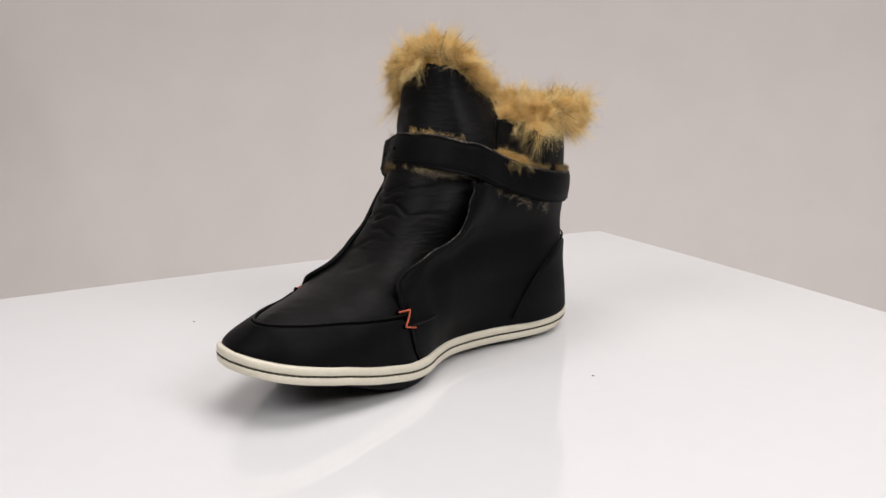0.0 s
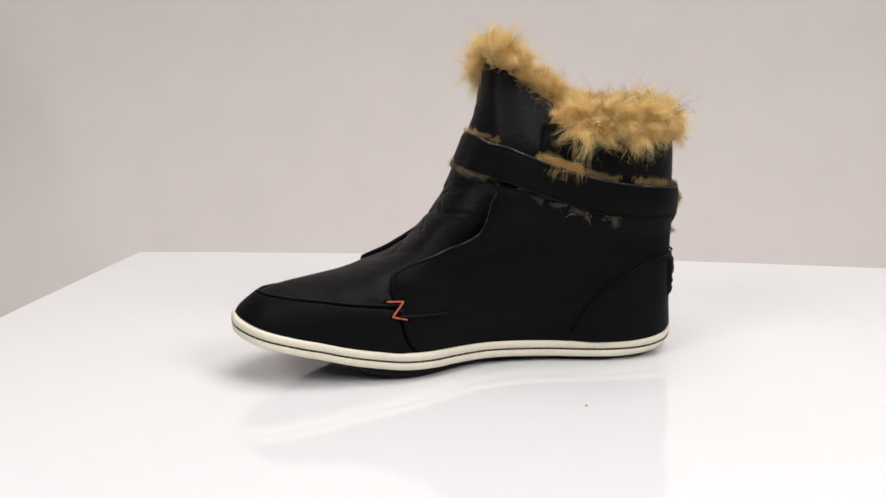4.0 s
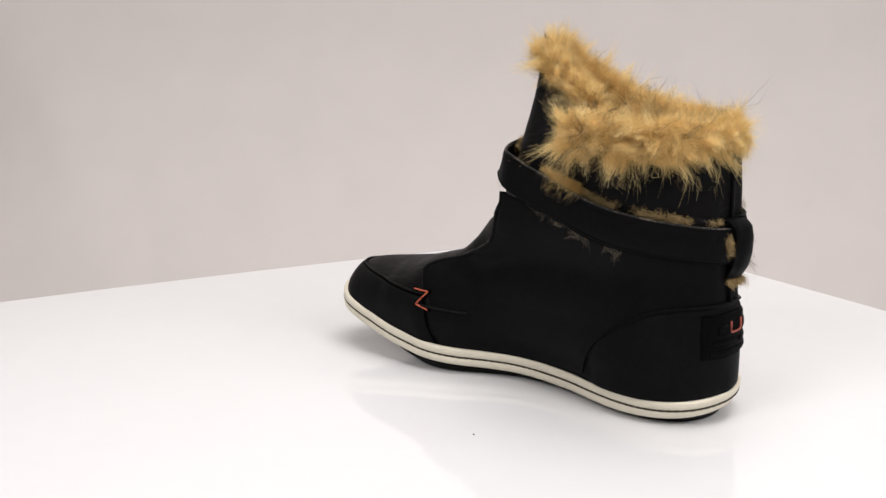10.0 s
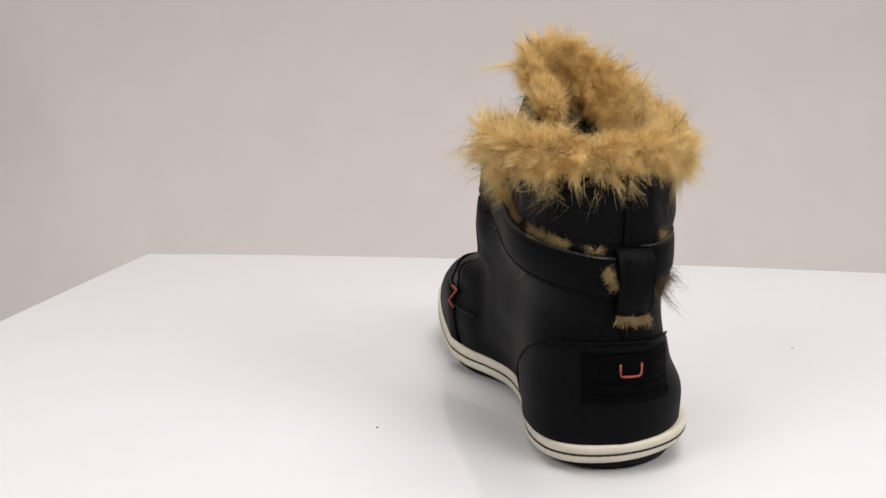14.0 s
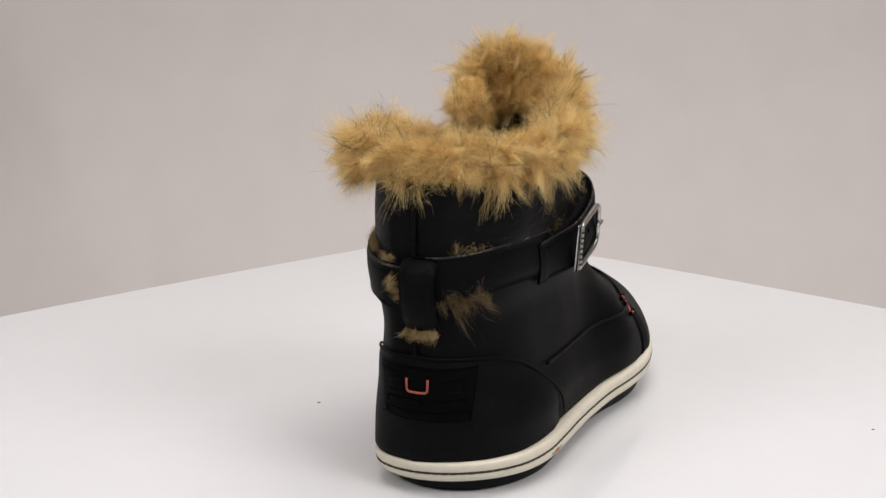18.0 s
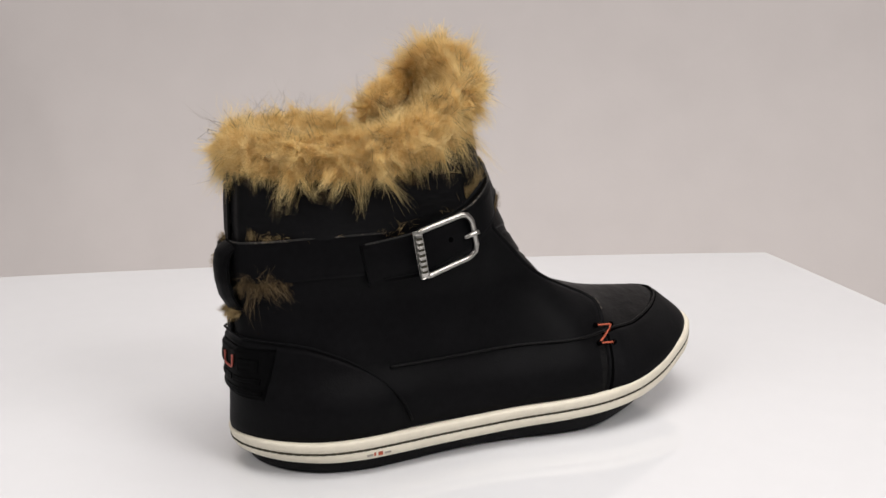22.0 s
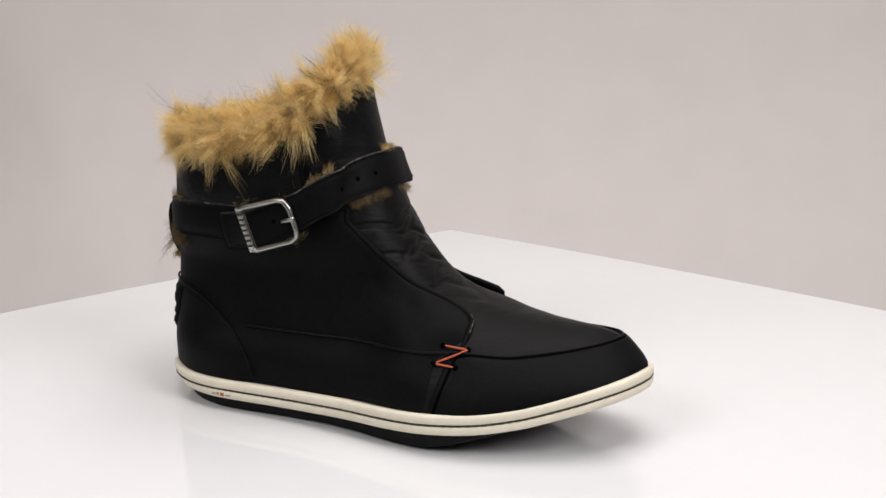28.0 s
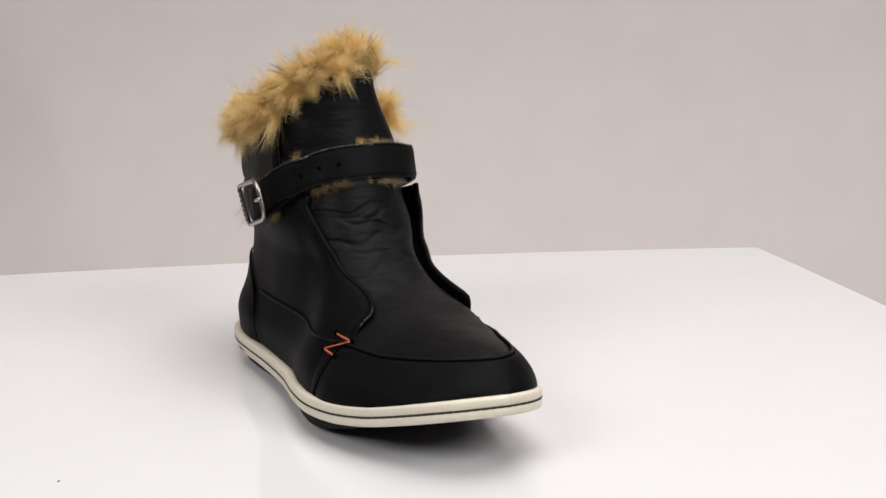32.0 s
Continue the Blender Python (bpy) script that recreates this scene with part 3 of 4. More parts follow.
        part_mesh("cut_rim", v, f, RAW_EDGE, q, "pale rubbed leather rim")
        # side seam
        if side < 0:
            line = [skin(side, x, 0.0468 + 0.0012 * smooth(0.15, 0.19, x)) for x in np.linspace(0.066, 0.186, 50)]
        else:
            line = [skin(side, x, 0.0405 - 0.0015 * (0.18 - x) / 0.03) for x in np.linspace(0.150, 0.180, 16)]
        v, f = tube(lifted(line, 0.0027), 0.0007, 6)
        part_mesh("side_seam", v, f, CREASED_LEATHER, q)
        # orange lacing stitch across the seam
        zig = ((0.1868, 0.0486), (0.1770, 0.0480), (0.1840, 0.0407), (0.1753, 0.0386)) if side > 0 else ((0.1818, 0.0510), (0.1938, 0.0494), (0.1797, 0.0434), (0.1902, 0.0423))
        pts = []
        for (x0, z0), (x1, z1) in zip(zig, zig[1:]):
            pts += [skin(side, x0 + (x1 - x0) * s, z0 + (z1 - z0) * s) for s in np.linspace(0, 1, 8)]
        v, f = tube(lifted(pts, 0.0026 if side > 0 else 0.0018), 0.00054, 6)
        part_mesh("lacing_stitch", v, f, ORANGE_THREAD, q, "orange zigzag thread")
        # black plugs paint the shade inside the stitch holes
        holes = []
        for hx, hz in zig:
            c = lifted([skin(side, hx, hz)], 0.0018)[0]
            holes.append(tube([c + [0, -0.0006 * side, 0], c + [0, 0.0006 * side, 0]], 0.0013, 8))
        v, f = joined(holes)
        part_mesh("stitch_holes", v, f, RECESS_SHADE, q)
    # heel counter
    rows = []
    for f_ in np.linspace(0, 1, 26):
        row = []
        for s in np.linspace(-1, 1, 81):
            side = 1 if s >= 0 else -1
            reach = 0.070
            x = reach * abs(s) ** 1.35
            topz = float(spline((0, 0.02, 0.0375, 0.055, 0.064, 0.0705), (0.0635, 0.0605, 0.0535, 0.0420, 0.0320, 0.0190), x))
            z = float(rim(x)) + f_ * max(topz - float(rim(x)), 0.0004)
            v = max(level_of(x, z), 0)
            row.append(skin_a(side, a_of_x(side, x + float(back_line(z)) + 0.0026, v) if abs(s) > 0.02 else 0.0, v))
        rows.append(row)
    g = np.array(rows)
    ends = smooth(0.84, 1.0, np.abs(np.linspace(-1, 1, 81)))
    v, f = plate(g, np.tile(0.0030 - 0.0018 * ends, (26, 1)), 0.0030, CORE)
    counter = part_mesh("heel_counter", v, f, LEATHER, root, "stiff black leather heel counter")
    v, f = tube(lifted(g[-1], 0.0030), 0.0006, 6)
    part_mesh("counter_seam", v, f, LEATHER, counter)
    # heel patch with illegible raised lines and a U-shaped thread mark
    def heel_grid(y0, y1, z0, z1, a, b):
        rows = []
        for z in np.linspace(z0, z1, a):
            row = []
            for y in np.linspace(y0, y1, b):
                best = []
                for side in (1, -1):
                    c = at_level(side, level_of(0.0, z))
                    h = c[:40]
                    best.append(h)
                line = np.concatenate([best[1][::-1], best[0][1:]])
                k = np.argsort(line[:, 1])
                row.append([np.interp(y, line[k, 1], line[k, 0]), y, z])
            rows.append(row)
        return np.array(rows)

    g = heel_grid(-0.0165, 0.0215, 0.0365, 0.0600, 14, 26)
    v, f = plate(g, 0.0044, 0.0030, CORE)
    patch = part_mesh("heel_patch", v, f, PATCH_RUBBER, root, "black rubber heel patch with raised lines")
    for y0, y1, z0, z1 in ((0.0095, 0.0150, 0.0495, 0.0550), (-0.0125, -0.0045, 0.0495, 0.0550), (0.0005, 0.0170, 0.0435, 0.0462), (-0.0140, -0.0015, 0.0435, 0.0462), (-0.0155, 0.0180, 0.0385, 0.0410)):
        v, f = plate(heel_grid(y0, y1, z0, z1, 4, 10), 0.0051, 0.0010, CORE)
        part_mesh("raised_bar", v, f, PATCH_RUBBER, patch)
    u = np.array([heel_grid(y, y, z, z, 1, 1)[0, 0] for y, z in ((0.0080, 0.0555), (0.0080, 0.0530), (0.0078, 0.0505), (0.0068, 0.0497), (0.0030, 0.0496), (-0.0008, 0.0498), (-0.0018, 0.0506), (-0.0020, 0.0530), (-0.0020, 0.0558))])
    v, f = tube(u + [-0.0050, 0, 0], 0.00055, 6)
    part_mesh("thread_mark", v, f, DULL_ORANGE, patch, "dull orange U-shaped thread mark")
    # back seam below the loop
    line = np.array([skin_a(1, 0, z) for z in np.linspace(0.064, 0.080, 10)])
    v, f = tube(line + [-0.0022, -0.0005, 0], 0.0011, 6)
    part_mesh("back_seam", v, f, LEATHER, root)


def band_grid(stations, half, rows=7):
    """A band round the shaft; stations of (side, a or x, height); returns its grid."""
    out = []
    for side, a, z in stations:
        out.append([skin_a(side, a, z + h) for h in np.linspace(-half, half, rows)])
    return np.array(out)


def strap_z_left(a):
    return float(spline((0, 0.12, 0.25, 0.40, 0.57, 0.70, 0.80, 0.93, 1.0), (0.0935, 0.0962, 0.0993, 0.1038, 0.1120, 0.1195, 0.1255, 0.1280, 0.1285), a))


def strap_z_right(a):
    return float(spline((0.30, 0.40, 0.50, 0.65, 0.734, 0.806, 0.91, 1.0), (0.0965, 0.0980, 0.1010, 0.1095, 0.1165, 0.1220, 0.1270, 0.1285), a))


def build_straps(root):
    # long strap: heel, inner side, over the front, through the buckle to its tip
    st = [(1, a, strap_z_left(a)) for a in np.linspace(0.0, 1, 70)]
    end = a_of_x(-1, 0.0545, 0.0955)
    st += [(-1, a, strap_z_right(a)) for a in np.linspace(1, end, 50)[1:]]
    g = band_grid(st, 0.0090, 9)
    front, yy = smooth(0.098, 0.126, g[..., 0]), g[..., 1]
    g = g + np.stack([front * -0.0042 * (1 - smooth(0.012, 0.030, yy)), front * 0.0052 * smooth(-0.02, 0.02, yy), 0 * yy], -1)
    k = np.arange(len(g)) / (len(g) - 1)
    out = 0.0042 + 0.0014 * smooth(0.04, 0.25, k) + 0.0058 * smooth(0.66, 0.78, k) - 0.0064 * smooth(0.86, 0.98, k)
    lift = np.repeat(out[:, None], 9, 1)
    pad = 0.0024 + 0.0046 * smooth(0.66, 0.78, k) * (1 - smooth(0.86, 0.96, k))
    v, f = plate(g, lift, np.repeat(pad[:, None], 9, 1), CORE)
    strap = part_mesh("ankle_strap", v, f, LEATHER, root, "black leather ankle strap")
    n = grid_normals(g)
    if (n * (g - np.asarray(CORE))).sum(-1).mean() < 0:
        n = -n
    top = g + n * lift[..., None]
    # stitched fold lines and pale cut edges
    v, f = tube(top[2:-1, 8] - n[2:-1, 8] * 0.0010, 0.00055, 5)
    part_mesh("cut_edge", v, f, RAW_EDGE, strap, "pale cut strap edge")
    v, f = tube(top[4:-3, 1] + n[4:-3, 1] * 0.0001, 0.0003, 5)
    part_mesh("fold_line", v, f, LEATHER, strap)
    # punched holes, their dark insides painted by black plugs
    for a in (0.925, 0.86, 0.79, 0.60):
        p = skin_a(-1, a, strap_z_right(a))
        i = int(np.argmin(np.linalg.norm(g[:, 4] - p, axis=1)))
        c = top[i, 4]
        v, f = tube([c - n[i, 4] * 0.001, c + n[i, 4] * 0.0001], 0.0012, 10)
        part_mesh("punched_hole", v, f, RECESS_SHADE, strap)
    # short strap from the loop to the buckle
    ea = a_of_x(-1, 0.070, 0.101)
    st = [(-1, a, 0.0990 + 0.003 * float(smooth(0, 0.3, a))) for a in np.linspace(0, ea, 40)]
    g2 = band_grid(st, 0.0092, 7)
    v, f = plate(g2, 0.0036, 0.0024, CORE)
    short = part_mesh("short_strap", v, f, LEATHER, root, "black leather buckle strap")
    n2 = grid_normals(g2)
    if (n2 * (g2 - np.asarray(CORE))).sum(-1).mean() < 0:
        n2 = -n2
    v, f = tube(g2[3:, 6] + n2[3:, 6] * 0.0028, 0.0005, 5)
    part_mesh("cut_edge", v, f, RAW_EDGE, short, "pale cut strap edge")
    # buckle: a skewed frame with a broad engraved rear bar
    bl, bb, ft, fb = (np.array(p) for p in ((0.0738, -0.0452, 0.1122), (0.0792, -0.0420, 0.0910), (0.1012, -0.0452, 0.1197), (0.1072, -0.0427, 0.0988)))
    buckle = new("buckle")
    buckle.parent = root
    tagged(buckle, "worn nickel buckle")
    out = np.array([0, -0.0006, 0])

    def corner(p, q, r, s=0.0048):
        d0, d1 = (p - q) / np.linalg.norm(p - q), (r - q) / np.linalg.norm(r - q)
        return [q + d0 * s, q + d0 * s * 0.4 + d1 * s * 0.4 * 0.6, q + d1 * s]

    loop = corner(bl, ft, fb) + corner(ft, fb, bb)
    ends = [bl - (bl - bb) * 0.06, bl + (ft - bl) * 0.05 + (bl - bb) * 0.02], [bb + (fb - bb) * 0.05 - (bl - bb) * 0.02, bb + (bl - bb) * 0.06]
    path = resample(np.array(ends[0] + loop + ends[1]) + out, 48)
    v, f = tube(path, 0.0013, 8)
    part_mesh("frame", v, f, STEEL, buckle)
    ax = (bl - bb) / np.linalg.norm(bl - bb)
    wd = np.array([1.0, -0.05, 0.12])
    g3 = np.array([[bb - ax * 0.0008 + (bl - bb + ax * 0.0016) * s + wd * w + out for w in np.linspace(-0.0020, 0.0020, 4)] for s in np.linspace(0, 1, 14)])
    v, f = plate(g3, 0.0014, 0.0022, CORE)
    bar = part_mesh("rear_bar", v, f, STEEL, buckle)
    for s in np.linspace(0.12, 0.88, 7):
        c = bb + (bl - bb) * s + out + np.array([0, -0.0015, 0])
        g4 = np.array([[c + ax * h + wd * w for w in (-0.0013, 0.0013)] for h in (-0.0006, 0.0006)])
        v, f = plate(g4, 0.0001, 0.0004, CORE)
        part_mesh("engraved_bar", v, f, DARK_THREAD, bar)
    mid_f, mid_b = (ft + fb) / 2, (bl + bb) / 2
    pr = [mid_f + (mid_b - mid_f) * s + out + [0, -0.0012, 0] for s in (-0.06, 0.0, 0.10, 0.2)]
    v, f = tube(pr, [0.0011, 0.0012, 0.0011, 0.0008], 8)
    part_mesh("prong", v, f, STEEL, buckle)
    # loop at the heel
    prof = ((0.0045, 0.0755), (0.0010, 0.0770), (-0.0026, 0.0830), (-0.0042, 0.0900), (-0.0045, 0.0980), (-0.0032, 0.1040), (0.0010, 0.1075), (0.0060, 0.1080))
    prof = resample(np.array(prof), 24)
    g5 = np.array([[[p[0] + 30 * (y - 0.002) ** 2, y, p[1]] for y in np.linspace(-0.0065, 0.0105, 7)] for p in prof])
    v, f = plate(g5, 0.0, 0.0020, CORE)
    part_mesh("heel_loop", v, f, LEATHER, root, "black leather pull loop")


def tongue_top(c):
    """Height of the tongue's upper edge, c from its inner edge (0) to the outer side (1)."""
    return float(spline((0, 0.1, 0.28, 0.45, 0.6, 0.8, 1.0), (0.158, 0.166, 0.1785, 0.180, 0.175, 0.160, 0.146), c))


def tongue_point(c, z):
    """The tongue's inner edge leans in towards its middle as it rises."""
    al, ar = a_of_x(1, 0.084, z), a_of_x(-1, 0.078, z)
    total = (1 - al) + (1 - ar)
    s = c * total
    p = skin_a(1, al + s, z) if s <= 1 - al else skin_a(-1, 1 - (s - (1 - al)), z)
    return p + np.array([0, -0.015 * float((1 - smooth(0, 0.5, c)) * smooth(0.130, 0.17, z)), 0])


def build_shaft(root):
    rng = np.random.default_rng(11)
    # tongue
    g = np.array([[tongue_point(c, 0.100 + (tongue_top(c) - 0.100) * s) for s in np.linspace(0, 1, 34)] for c in np.linspace(0, 1, 56)])
    g = creased(g, [(0.140, 0.15, 0.002, 0.0007, -0.01, 0.02), (0.148, -0.1, 0.002, 0.0006, -0.015, 0.02), (0.156, 0.1, 0.0016, 0.0006, -0.012, 0.018), (0.164, 0.0, 0.002, 0.0005, -0.012, 0.015)])
    v, f = plate(g, -0.0006, 0.0030, CORE)
    part_mesh("tongue", v, f, SOFT_LEATHER, root, "tall soft black leather tongue")
    # cuff round the back
    st = []
    al, ar = a_of_x(1, 0.098, 0.12), a_of_x(-1, 0.106, 0.12)
    for a in np.linspace(al, 0, 50):
        st.append((1, a))
    for a in np.linspace(0, ar, 56)[1:]:
        st.append((-1, a))
    g = np.array([[skin_a(s, a, z) for z in np.linspace(0.1005, 0.146, 12)] for s, a in st])
    lump = 0.0004 + 0.0012 * np.array([[noise.noise(Vector(p) * 45 + Vector((3, 1, 0))) for p in r] for r in g])
    swell = np.array([float(smooth(0.12, 0.32, a) * (1 - smooth(0.80, 0.96, a))) if s < 0 else 0.0 for s, a in st])
    lump = lump + 0.0045 * swell[:, None] * smooth(0.1005, 0.118, g[..., 2])
    v, f = plate(g, lump, 0.0030, CORE)
    cuff = part_mesh("cuff", v, f, SOFT_LEATHER, root, "soft black leather cuff")
    back = np.array([skin_a(1, 0, z) for z in np.linspace(0.104, 0.140, 10)])
    v, f = tube(back + [-0.001, 0, 0], 0.0010, 6)
    part_mesh("cuff_seam", v, f, SOFT_LEATHER, cuff)
    # pile lining inside
    lv = np.linspace(0.02, 0.140, 22)
    g = np.stack([np.concatenate([at_level(1, z), at_level(-1, z)[::-1][1:]]) for z in lv])
    v, f = plate(g, -0.0032, 0.004, CORE, False)
    part_mesh("pile_lining", v, f, SUEDE, root, "brown pile lining inside the shaft")
    # fur collar
    ends_l, ends_r = a_of_x(1, 0.073, 0.147), a_of_x(-1, 0.086, 0.147)
    spots = [(1, a) for a in np.linspace(ends_l, 0, 34)] + [(-1, a) for a in np.linspace(0, ends_r, 40)[1:]]
    path = []
    for s, a in spots:
        p = skin_a(s, a, 0.146)
        rise = 0.0005 + 0.007 * float(smooth(0.050, 0.088, p[0])) if s < 0 else 0.002 * float(smooth(0.02, 0.06, p[0]))
        path.append(p + [0, 0, rise])
    path = np.array(path)
    t, o, u = roll_frame(path)
    bulge = np.array([0.0090 * float(smooth(0.06, 0.30, a) * (1 - smooth(0.5, 0.62, a))) if s > 0 else 0.0065 * float(smooth(0.15, 0.4, a) * (1 - smooth(0.66, 0.80, a))) for s, a in spots])
    heel = np.array([0.0050 * float(1 - smooth(0.05, 0.30, a)) for s, a in spots])
    path = path + o * (bulge - heel - 0.0010)[:, None]
    path = np.vstack([[[0.0800, 0.0230, 0.1480], [0.0785, 0.0285, 0.1480]], path])
    size = np.array([0.66, 0.72] + [0.93 * ((1.0 - 0.24 * float(smooth(0.42, 0.60, a))) - 0.26 * float(1 - smooth(0.10, 0.32, a))) if s > 0 else 0.74 + 0.10 * float(smooth(0.1, 0.35, a)) - 0.30 * float(smooth(0.50, 0.85, a)) for s, a in spots])
    rim_path = np.array([tongue_point(c, min(tongue_top(c) + 0.001, 0.1815)) for c in np.linspace(0.0, 1.0, 44)])
    along = np.linspace(0, 1, 44)
    t, o, u = roll_frame(rim_path)
    rim_path = rim_path - o * (0.0040 + 0.0022 * smooth(0.2, 0.4, along) - 0.0040 * smooth(0.45, 0.7, along))[:, None] + np.outer(0.0025 * smooth(0.2, 0.4, along) - 0.0010, [0, 0, 1]) + np.outer(1 - smooth(0.08, 0.26, along), [0, -0.0030, 0])
    rim_size = 0.70 + 0.30 * smooth(0.08, 0.30, along) - 0.18 * smooth(0.44, 0.52, along) * (1 - smooth(0.62, 0.75, along))
    pile = [fur_roll(path, 0.0062, 0.0080, rng, size), fur_roll(rim_path, 0.0050, 0.0065, rng, rim_size)]

    # fur stops high here; the bare dark lining stands in for the hollow's shade
    def inner_low(c):
        return float(spline((0, 0.18, 0.3, 0.55, 0.7, 1.0), (0.126, 0.130, 0.158, 0.165, 0.160, 0.146), c))

    inner = np.array([[tongue_point(c, inner_low(c) + (max(tongue_top(c) + 0.0020, inner_low(c) + 0.004) - inner_low(c)) * s) for s in np.linspace(0, 1, 14)] for c in np.linspace(0.05, 1.0, 48)])
    pile.append(plate(inner, -0.0042, 0.006, CORE, False))
    v, f = joined(pile)
    collar = part_mesh("fur_collar", v, f, FUR, root, "thick tan fur collar")
    inner_side, outer_side = path[:38], path[34:]
    sets = [
        strands(roll_clumps(path, 0.0062, 0.0080, 700, -50, 175, rng, 0.5, 0.9, size), 80, 0.0026, 0.22, 0.0076, 0.000066, rng, 0.1, 1.3, 0.5),
        strands(roll_clumps(rim_path[:26], 0.0050, 0.0065, 430, 55, 200, rng, -0.1, 0.9, rim_size[:26]), 60, 0.0020, 0.18, 0.0076, 0.000066, rng, 0.1, 1.3, 0.5),
        strands(roll_clumps(rim_path[21:], 0.0050, 0.0065, 430, -10, 190, rng, 0.3, 0.9, rim_size[21:]), 60, 0.0020, 0.18, 0.0076, 0.000066, rng, 0.15, 1.3, 0.5),
    ]
    # pointed locks that lie over the pile
    locks = [
        strands(roll_clumps(path, 0.0062, 0.0080, 300, -42, 70, rng, 0.5, 0.9, size), 64, 0.0019, 0.06, 0.0112, 0.00008, rng, 0.2, 1.5, 0.94),
        strands(roll_clumps(path, 0.0062, 0.0080, 170, 60, 170, rng, 0.0, 1.0, size), 60, 0.0019, 0.06, 0.0100, 0.00008, rng, 0.1, 1.5, 0.94),
        strands(roll_clumps(inner_side, 0.0062, 0.0080, 26, -60, -20, rng, 1.0, 0.9, size[:38]), 44, 0.0014, 0.07, 0.0125, 0.00007, rng, 0.3, 1.6, 0.95),
        strands(roll_clumps(outer_side[:30], 0.0062, 0.0080, 44, -60, 10, rng, 1.2, 0.7, size[34:64]), 56, 0.0020, 0.06, 0.0142, 0.00007, rng, 0.4, 1.2, 0.92),
        strands(roll_clumps(rim_path[:26], 0.0050, 0.0065, 150, 50, 165, rng, -0.2, 1.0, rim_size[:26]), 56, 0.0017, 0.06, 0.0122, 0.00008, rng, 0.1, 1.5, 0.94),
        strands(roll_clumps(rim_path[21:30], 0.0050, 0.0065, 70, -8, 110, rng, 0.2, 0.9, rim_size[21:30]), 56, 0.0017, 0.06, 0.0115, 0.00008, rng, 0.1, 1.5, 0.94),
        strands(roll_clumps(rim_path[28:], 0.0050, 0.0065, 110, -25, 110, rng, 0.4, 0.9, rim_size[28:]), 56, 0.0018, 0.06, 0.0122, 0.00008, rng, 0.25, 1.5, 0.94),
        strands(roll_clumps(rim_path[21:25], 0.0050, 0.0065, 8, -12, 25, rng, 0.3, 0.4), 50, 0.0014, 0.06, 0.0130, 0.00007, rng, 0.1, 1.2, 0.95),
        # loose wisps that stand off
        strands(roll_clumps(path, 0.0062, 0.0080, 260, -50, 150, rng, 0.3, 1.3, size), 14, 0.0014, 0.10, 0.0098, 0.00006, rng, 0.1, 2.4, 0.9),
        strands(roll_clumps(rim_path, 0.0050, 0.0065, 220, 10, 150, rng, 0.1, 1.3, rim_size), 14, 0.0014, 0.10, 0.0100, 0.00006, rng, 0.0, 2.4, 0.9),
    ]
    hair_part("fur_lock", locks, FUR_LIGHT, collar, "pale golden fur locks with wispy tips")
    # inner edge of the tongue
    spots = np.array([tongue_point(rng.uniform(0.0, 0.08), z) for z in rng.uniform(0.126, 0.164, 170)])
    d = np.tile(np.array([-0.85, -0.25, 0.1]), (170, 1)) + rng.normal(0, 0.25, (170, 3))
    d /= np.linalg.norm(d, axis=1, keepdims=True)
    sets.append(strands((spots + np.array([-0.0050, -0.0068, 0]), d, rng.uniform(0.7, 1.2, 170)), 46, 0.0011, 0.14, 0.0066, 0.000066, rng, 0.2, 1.2, 0.7))
    # inner face of the tongue
    away = grid_normals(inner)
    if (away * (inner - np.asarray(CORE))).sum(-1).mean() < 0:
        away = -away
    index = rng.integers(0, inner.shape[0] * inner.shape[1], 760)
    pick, d = inner.reshape(-1, 3)[index], -away.reshape(-1, 3)[index]
    d = d + rng.normal(0, 0.25, d.shape)
    d[:, 2] -= 0.25
    d /= np.linalg.norm(d, axis=1, keepdims=True)
    sets.append(strands((pick - away.reshape(-1, 3)[index] * 0.0095, d, rng.uniform(0.7, 1.2, len(pick))), 50, 0.0014, 0.18, 0.0056, 0.000066, rng, 0.4, 1.1, 0.6))
    hair_part("fur_hair", sets, FUR, collar, "dense soft tan fur pile")
    guard = [
        strands(roll_clumps(path, 0.0062, 0.0080, 130, 20, 150, rng, 0.0, 1.3, size), 9, 0.0014, 0.10, 0.0090, 0.00007, rng, 0.0, 2.6, 0.85),
        strands(roll_clumps(path, 0.0062, 0.0080, 120, -45, 20, rng, 0.5, 1.3, size), 9, 0.0014, 0.10, 0.0084, 0.00007, rng, 0.1, 2.6, 0.85),
        strands(roll_clumps(rim_path, 0.0050, 0.0065, 170, 0, 150, rng, 0.0, 1.3, rim_size), 9, 0.0014, 0.10, 0.0094, 0.00007, rng, 0.0, 2.6, 0.85),
    ]
    hair_part("guard_hair", guard, FUR_DARK, collar, "sparse brown guard hair with dark tips")
    # tufts that come out along the strap's edges
    def tufts(side, a0, a1, edge, count, length, sag, patchy=0.3, out=0.5, step=0.0, per=12, lay=0.5):
        height = strap_z_left if side > 0 else strap_z_right
        roots, dirs, scale = [], [], []
        for _ in range(count):
            a = rng.uniform(a0, a1)
            if noise.noise(Vector((a * 14, side * 3.0 + edge, 0.3))) < patchy - 0.5:
                continue
            p = skin_a(side, a, height(a) + edge * (0.0102 + step + rng.uniform(-0.0006, 0.001)))
            q = lifted([p], 0.01)[0] - p
            q /= np.linalg.norm(q)
            along = skin_a(side, min(a + 0.02, 1), height(a)) - skin_a(side, max(a - 0.02, 0), height(a))
            along /= np.linalg.norm(along)
            roots.append(p + q * 0.0014)
            dirs.append(q * out + along * rng.normal(0, 0.5) * lay / 0.5 + np.array([0, 0, sag + rng.normal(0, 0.25)]))
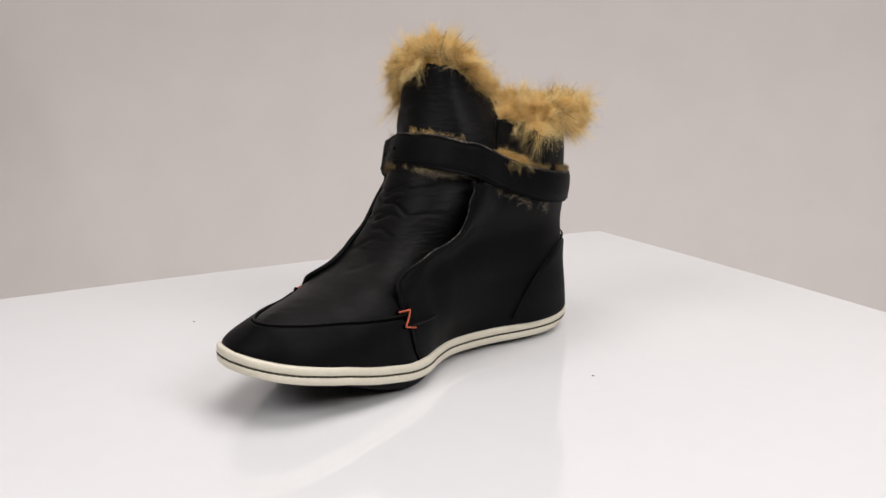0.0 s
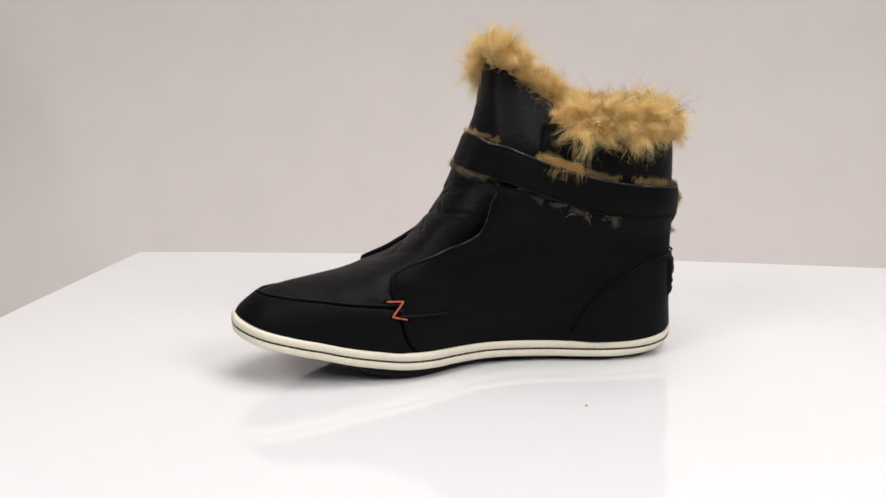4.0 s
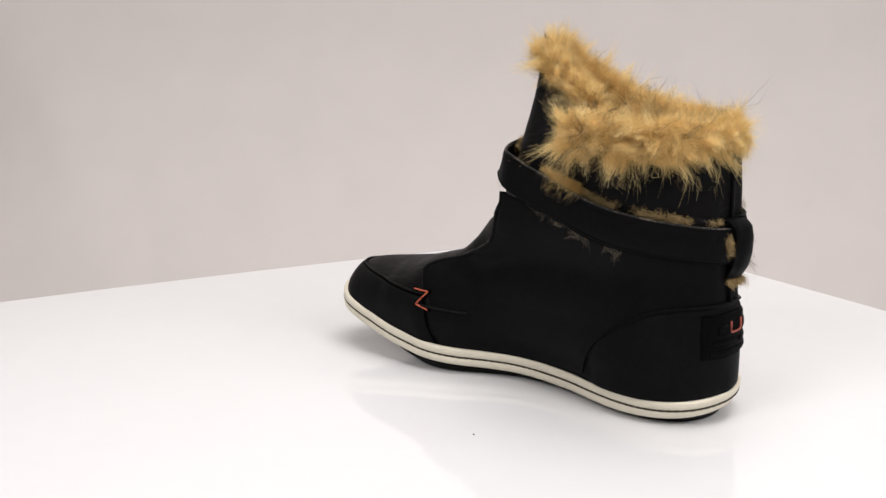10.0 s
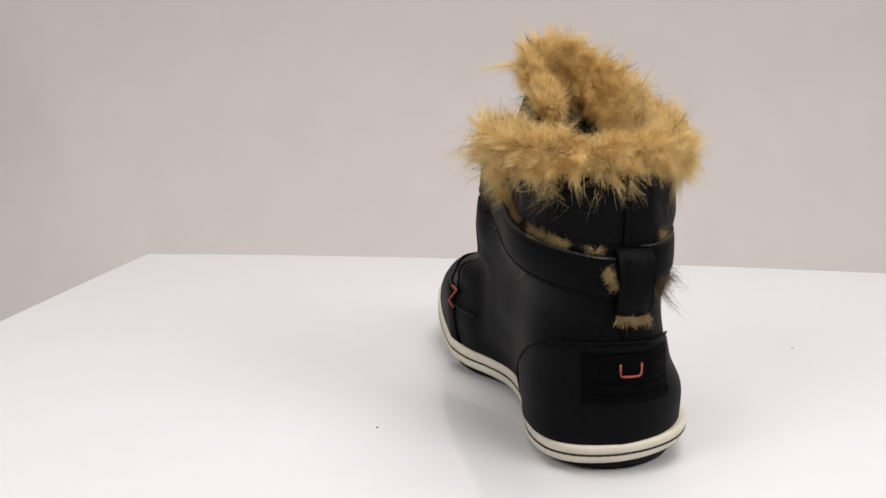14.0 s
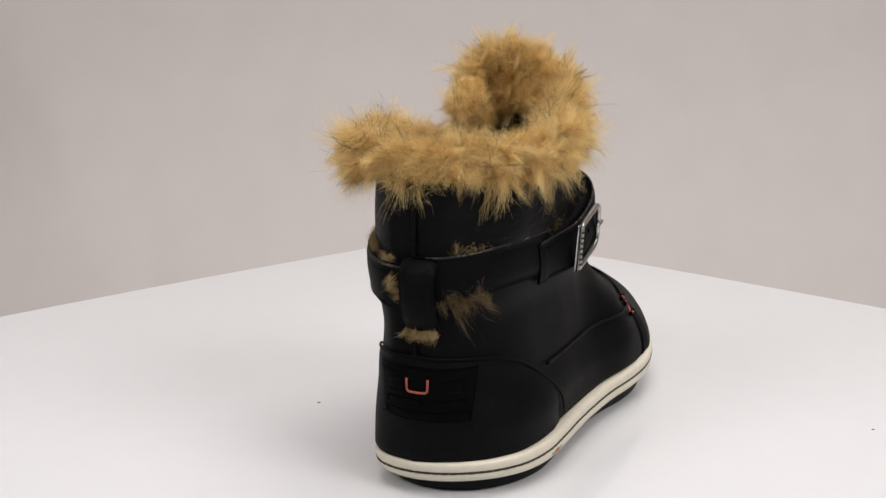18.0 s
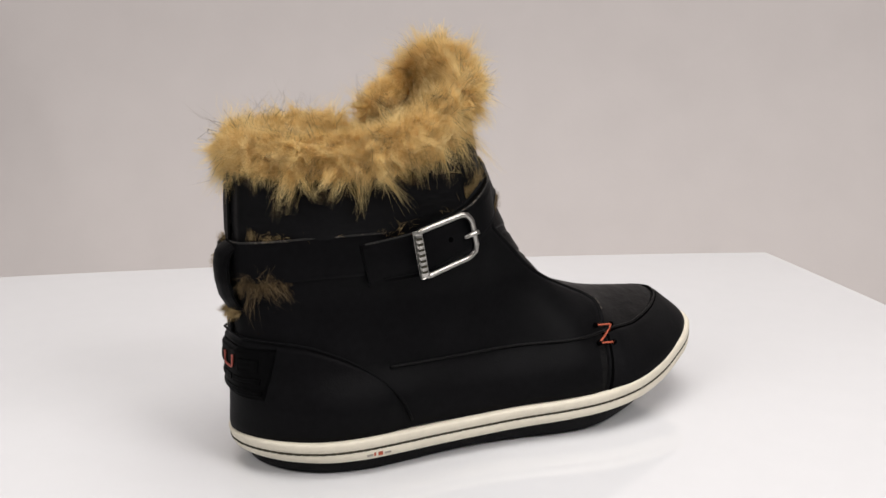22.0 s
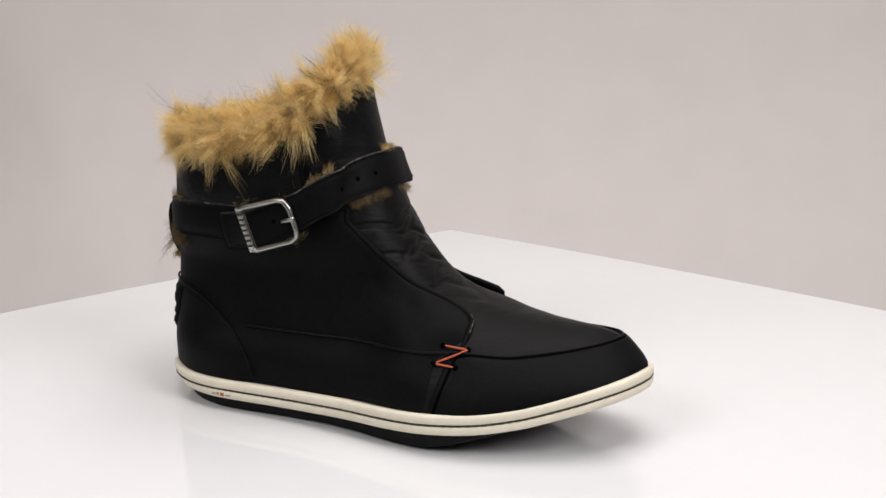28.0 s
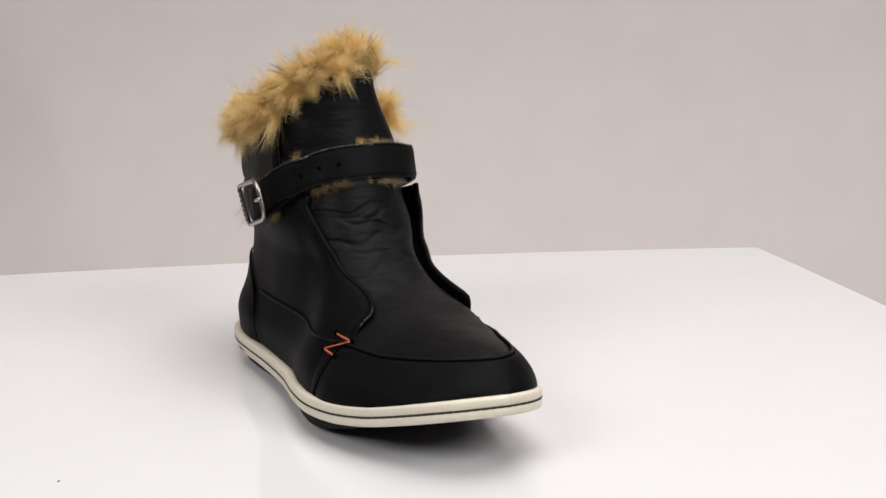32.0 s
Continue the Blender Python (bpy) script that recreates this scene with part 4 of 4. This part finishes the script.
            scale.append(rng.uniform(0.4, 1.0) + 0.8 * max(0.0, noise.noise(Vector((a * 25, 4.0, side * 2.0 + edge)))))
        dirs = np.array(dirs)
        dirs /= np.linalg.norm(dirs, axis=1, keepdims=True)
        return strands((np.array(roots), dirs, np.array(scale)), int(per * 2.6), 0.0011, 0.22, length, 0.000055, rng, 0.2, 1.1, 0.3)

    above = [
        tufts(1, 0.15, 0.80, 1, 380, 0.0028, 0.3, 0.3, 0.3, -0.0012, 6), tufts(1, 0.80, 0.97, 1, 40, 0.0030, 0.3, 0.2, 0.2, -0.0010, 4),
        tufts(1, 0.06, 0.30, 1, 70, 0.0034, 0.2, 0.3, 0.3, -0.0006, 8),
        tufts(-1, 0.44, 0.50, 1, 30, 0.0052, 0.4, -0.2, 0.5, 0.0, 8), tufts(-1, 0.62, 0.80, 1, 50, 0.0050, 0.4, -0.2, 0.2, -0.0020, 8), tufts(-1, 0.10, 0.45, 1, 90, 0.0026, 0.3, 0.25, 0.25, 0.0030, 4),
    ]
    hair_part("strap_tuft", above, FUR_OLIVE, root, "tan fur tufts above the strap")
    a0, a1, a2 = (a_of_x(1, x, 0.118) for x in (0.074, 0.090, 0.118))
    front_fur = [tufts(1, a0, a2, 1, 130, 0.0046, 0.25, 0.38, 0.5, -0.0014, 14), tufts(1, a0, a1, 1, 24, 0.0085, -0.7, -0.4, 0.7, 0.0, 18), tufts(1, 0.92, 1.0, 1, 12, 0.0040, 0.7, -0.4, 0.3, -0.0010, 8)]
    hair_part("strap_tuft", front_fur, FUR, root, "tan fur that wells up behind the strap")
    below = [
        tufts(1, 0.86, 1.0, -1, 20, 0.0025, -0.4, 0.0, 0.25, 0.0, 5), tufts(-1, 0.56, 0.66, -1, 40, 0.0038, -0.5, 0.0, 0.4, 0.0, 6),
    ]
    wisps = [tufts(1, 0.32, 0.55, -1, 60, 0.0055, -0.25, 0.25, 0.12, 0.0010, 5, 1.4), tufts(1, 0.58, 0.70, -1, 50, 0.0055, -0.25, 0.25, 0.12, 0.0002, 5, 1.4), tufts(1, 0.80, 0.93, -1, 26, 0.0070, -0.35, 0.2, 0.2, 0.0004, 7, 1.4)]
    hair_part("strap_wisp", wisps, FUR_PALE, root, "thin pale wisps of fur under the strap")
    heel_spots = [skin(-1, rng.uniform(0.002, 0.010) + abs(rng.normal(0, 0.007)), rng.uniform(0.0885, 0.0915)) for _ in range(36)]
    hd = np.tile(np.array([-0.25, -0.55, -0.6]), (36, 1)) + rng.normal(0, 0.6, (36, 3))
    hd /= np.linalg.norm(hd, axis=1, keepdims=True)
    brown = [tufts(-1, 0.82, 0.95, -1, 70, 0.0032, -0.6, 0.0, 0.15, -0.0010, 8), strands((lifted(heel_spots, 0.0015), hd, rng.uniform(0.3, 1.15, 36)), 30, 0.0016, 0.14, 0.0074, 0.00006, rng, 0.3, 2.0, 0.75)]
    hair_part("heel_tuft", brown, FUR_BROWN_SHADED, root, "soft brown fur tuft, shaded darker under the strap")
    hair_part("strap_tuft", below, FUR_OLIVE, root, "tan fur tufts below the strap")
    k = np.array([[0.0030, y, 0.0765] for y in np.linspace(-0.004, 0.008, 26)])
    dd = np.tile(np.array([-0.6, 0.0, -0.7]), (26, 1)) + rng.normal(0, 0.3, (26, 3))
    dd /= np.linalg.norm(dd, axis=1, keepdims=True)
    hair_part("loop_fringe", [strands((k, dd, np.ones(26)), 40, 0.0010, 0.2, 0.0040, 0.00009, rng, 0.2), strands((np.array([[0.0020, 0.0112 + 0.0005 * i, 0.091 + 0.0011 * i] for i in range(8)]), np.tile([-0.7, 0.4, -0.2], (8, 1)), np.ones(8)), 60, 0.0013, 0.25, 0.0035, 0.00009, rng, 0.2)], FUR_OLIVE, root, "pale fur fringe under the heel loop")


def build_boot():
    root = new("boot")
    tagged(root, "black leather ankle boot with tan fur collar and cream sole", "boot")
    build_sole(root)
    build_upper(root)
    build_shaft(root)
    build_straps(root)
    return root


def heading(t):
    return -(9.0169 * t - 0.00094 * t * t)


BOOT_AT, BOOT_TURN = (0.06134, 0.14548), -131.873
BOOT = build_boot()


def motions():
    table_rows, boot_rows = [], []
    for k in range(65):
        t = k * 0.5
        h = heading(t)
        c, s = math.cos(radians(h)), math.sin(radians(h))
        table_rows.append((t, pose(0, 0, 0, 0, 0, h)))
        boot_rows.append((t, pose(c * BOOT_AT[0] - s * BOOT_AT[1], s * BOOT_AT[0] + c * BOOT_AT[1], 0, 0, 0, h + BOOT_TURN)))
    walk(TABLE, table_rows)
    walk(BOOT, boot_rows)


motions()
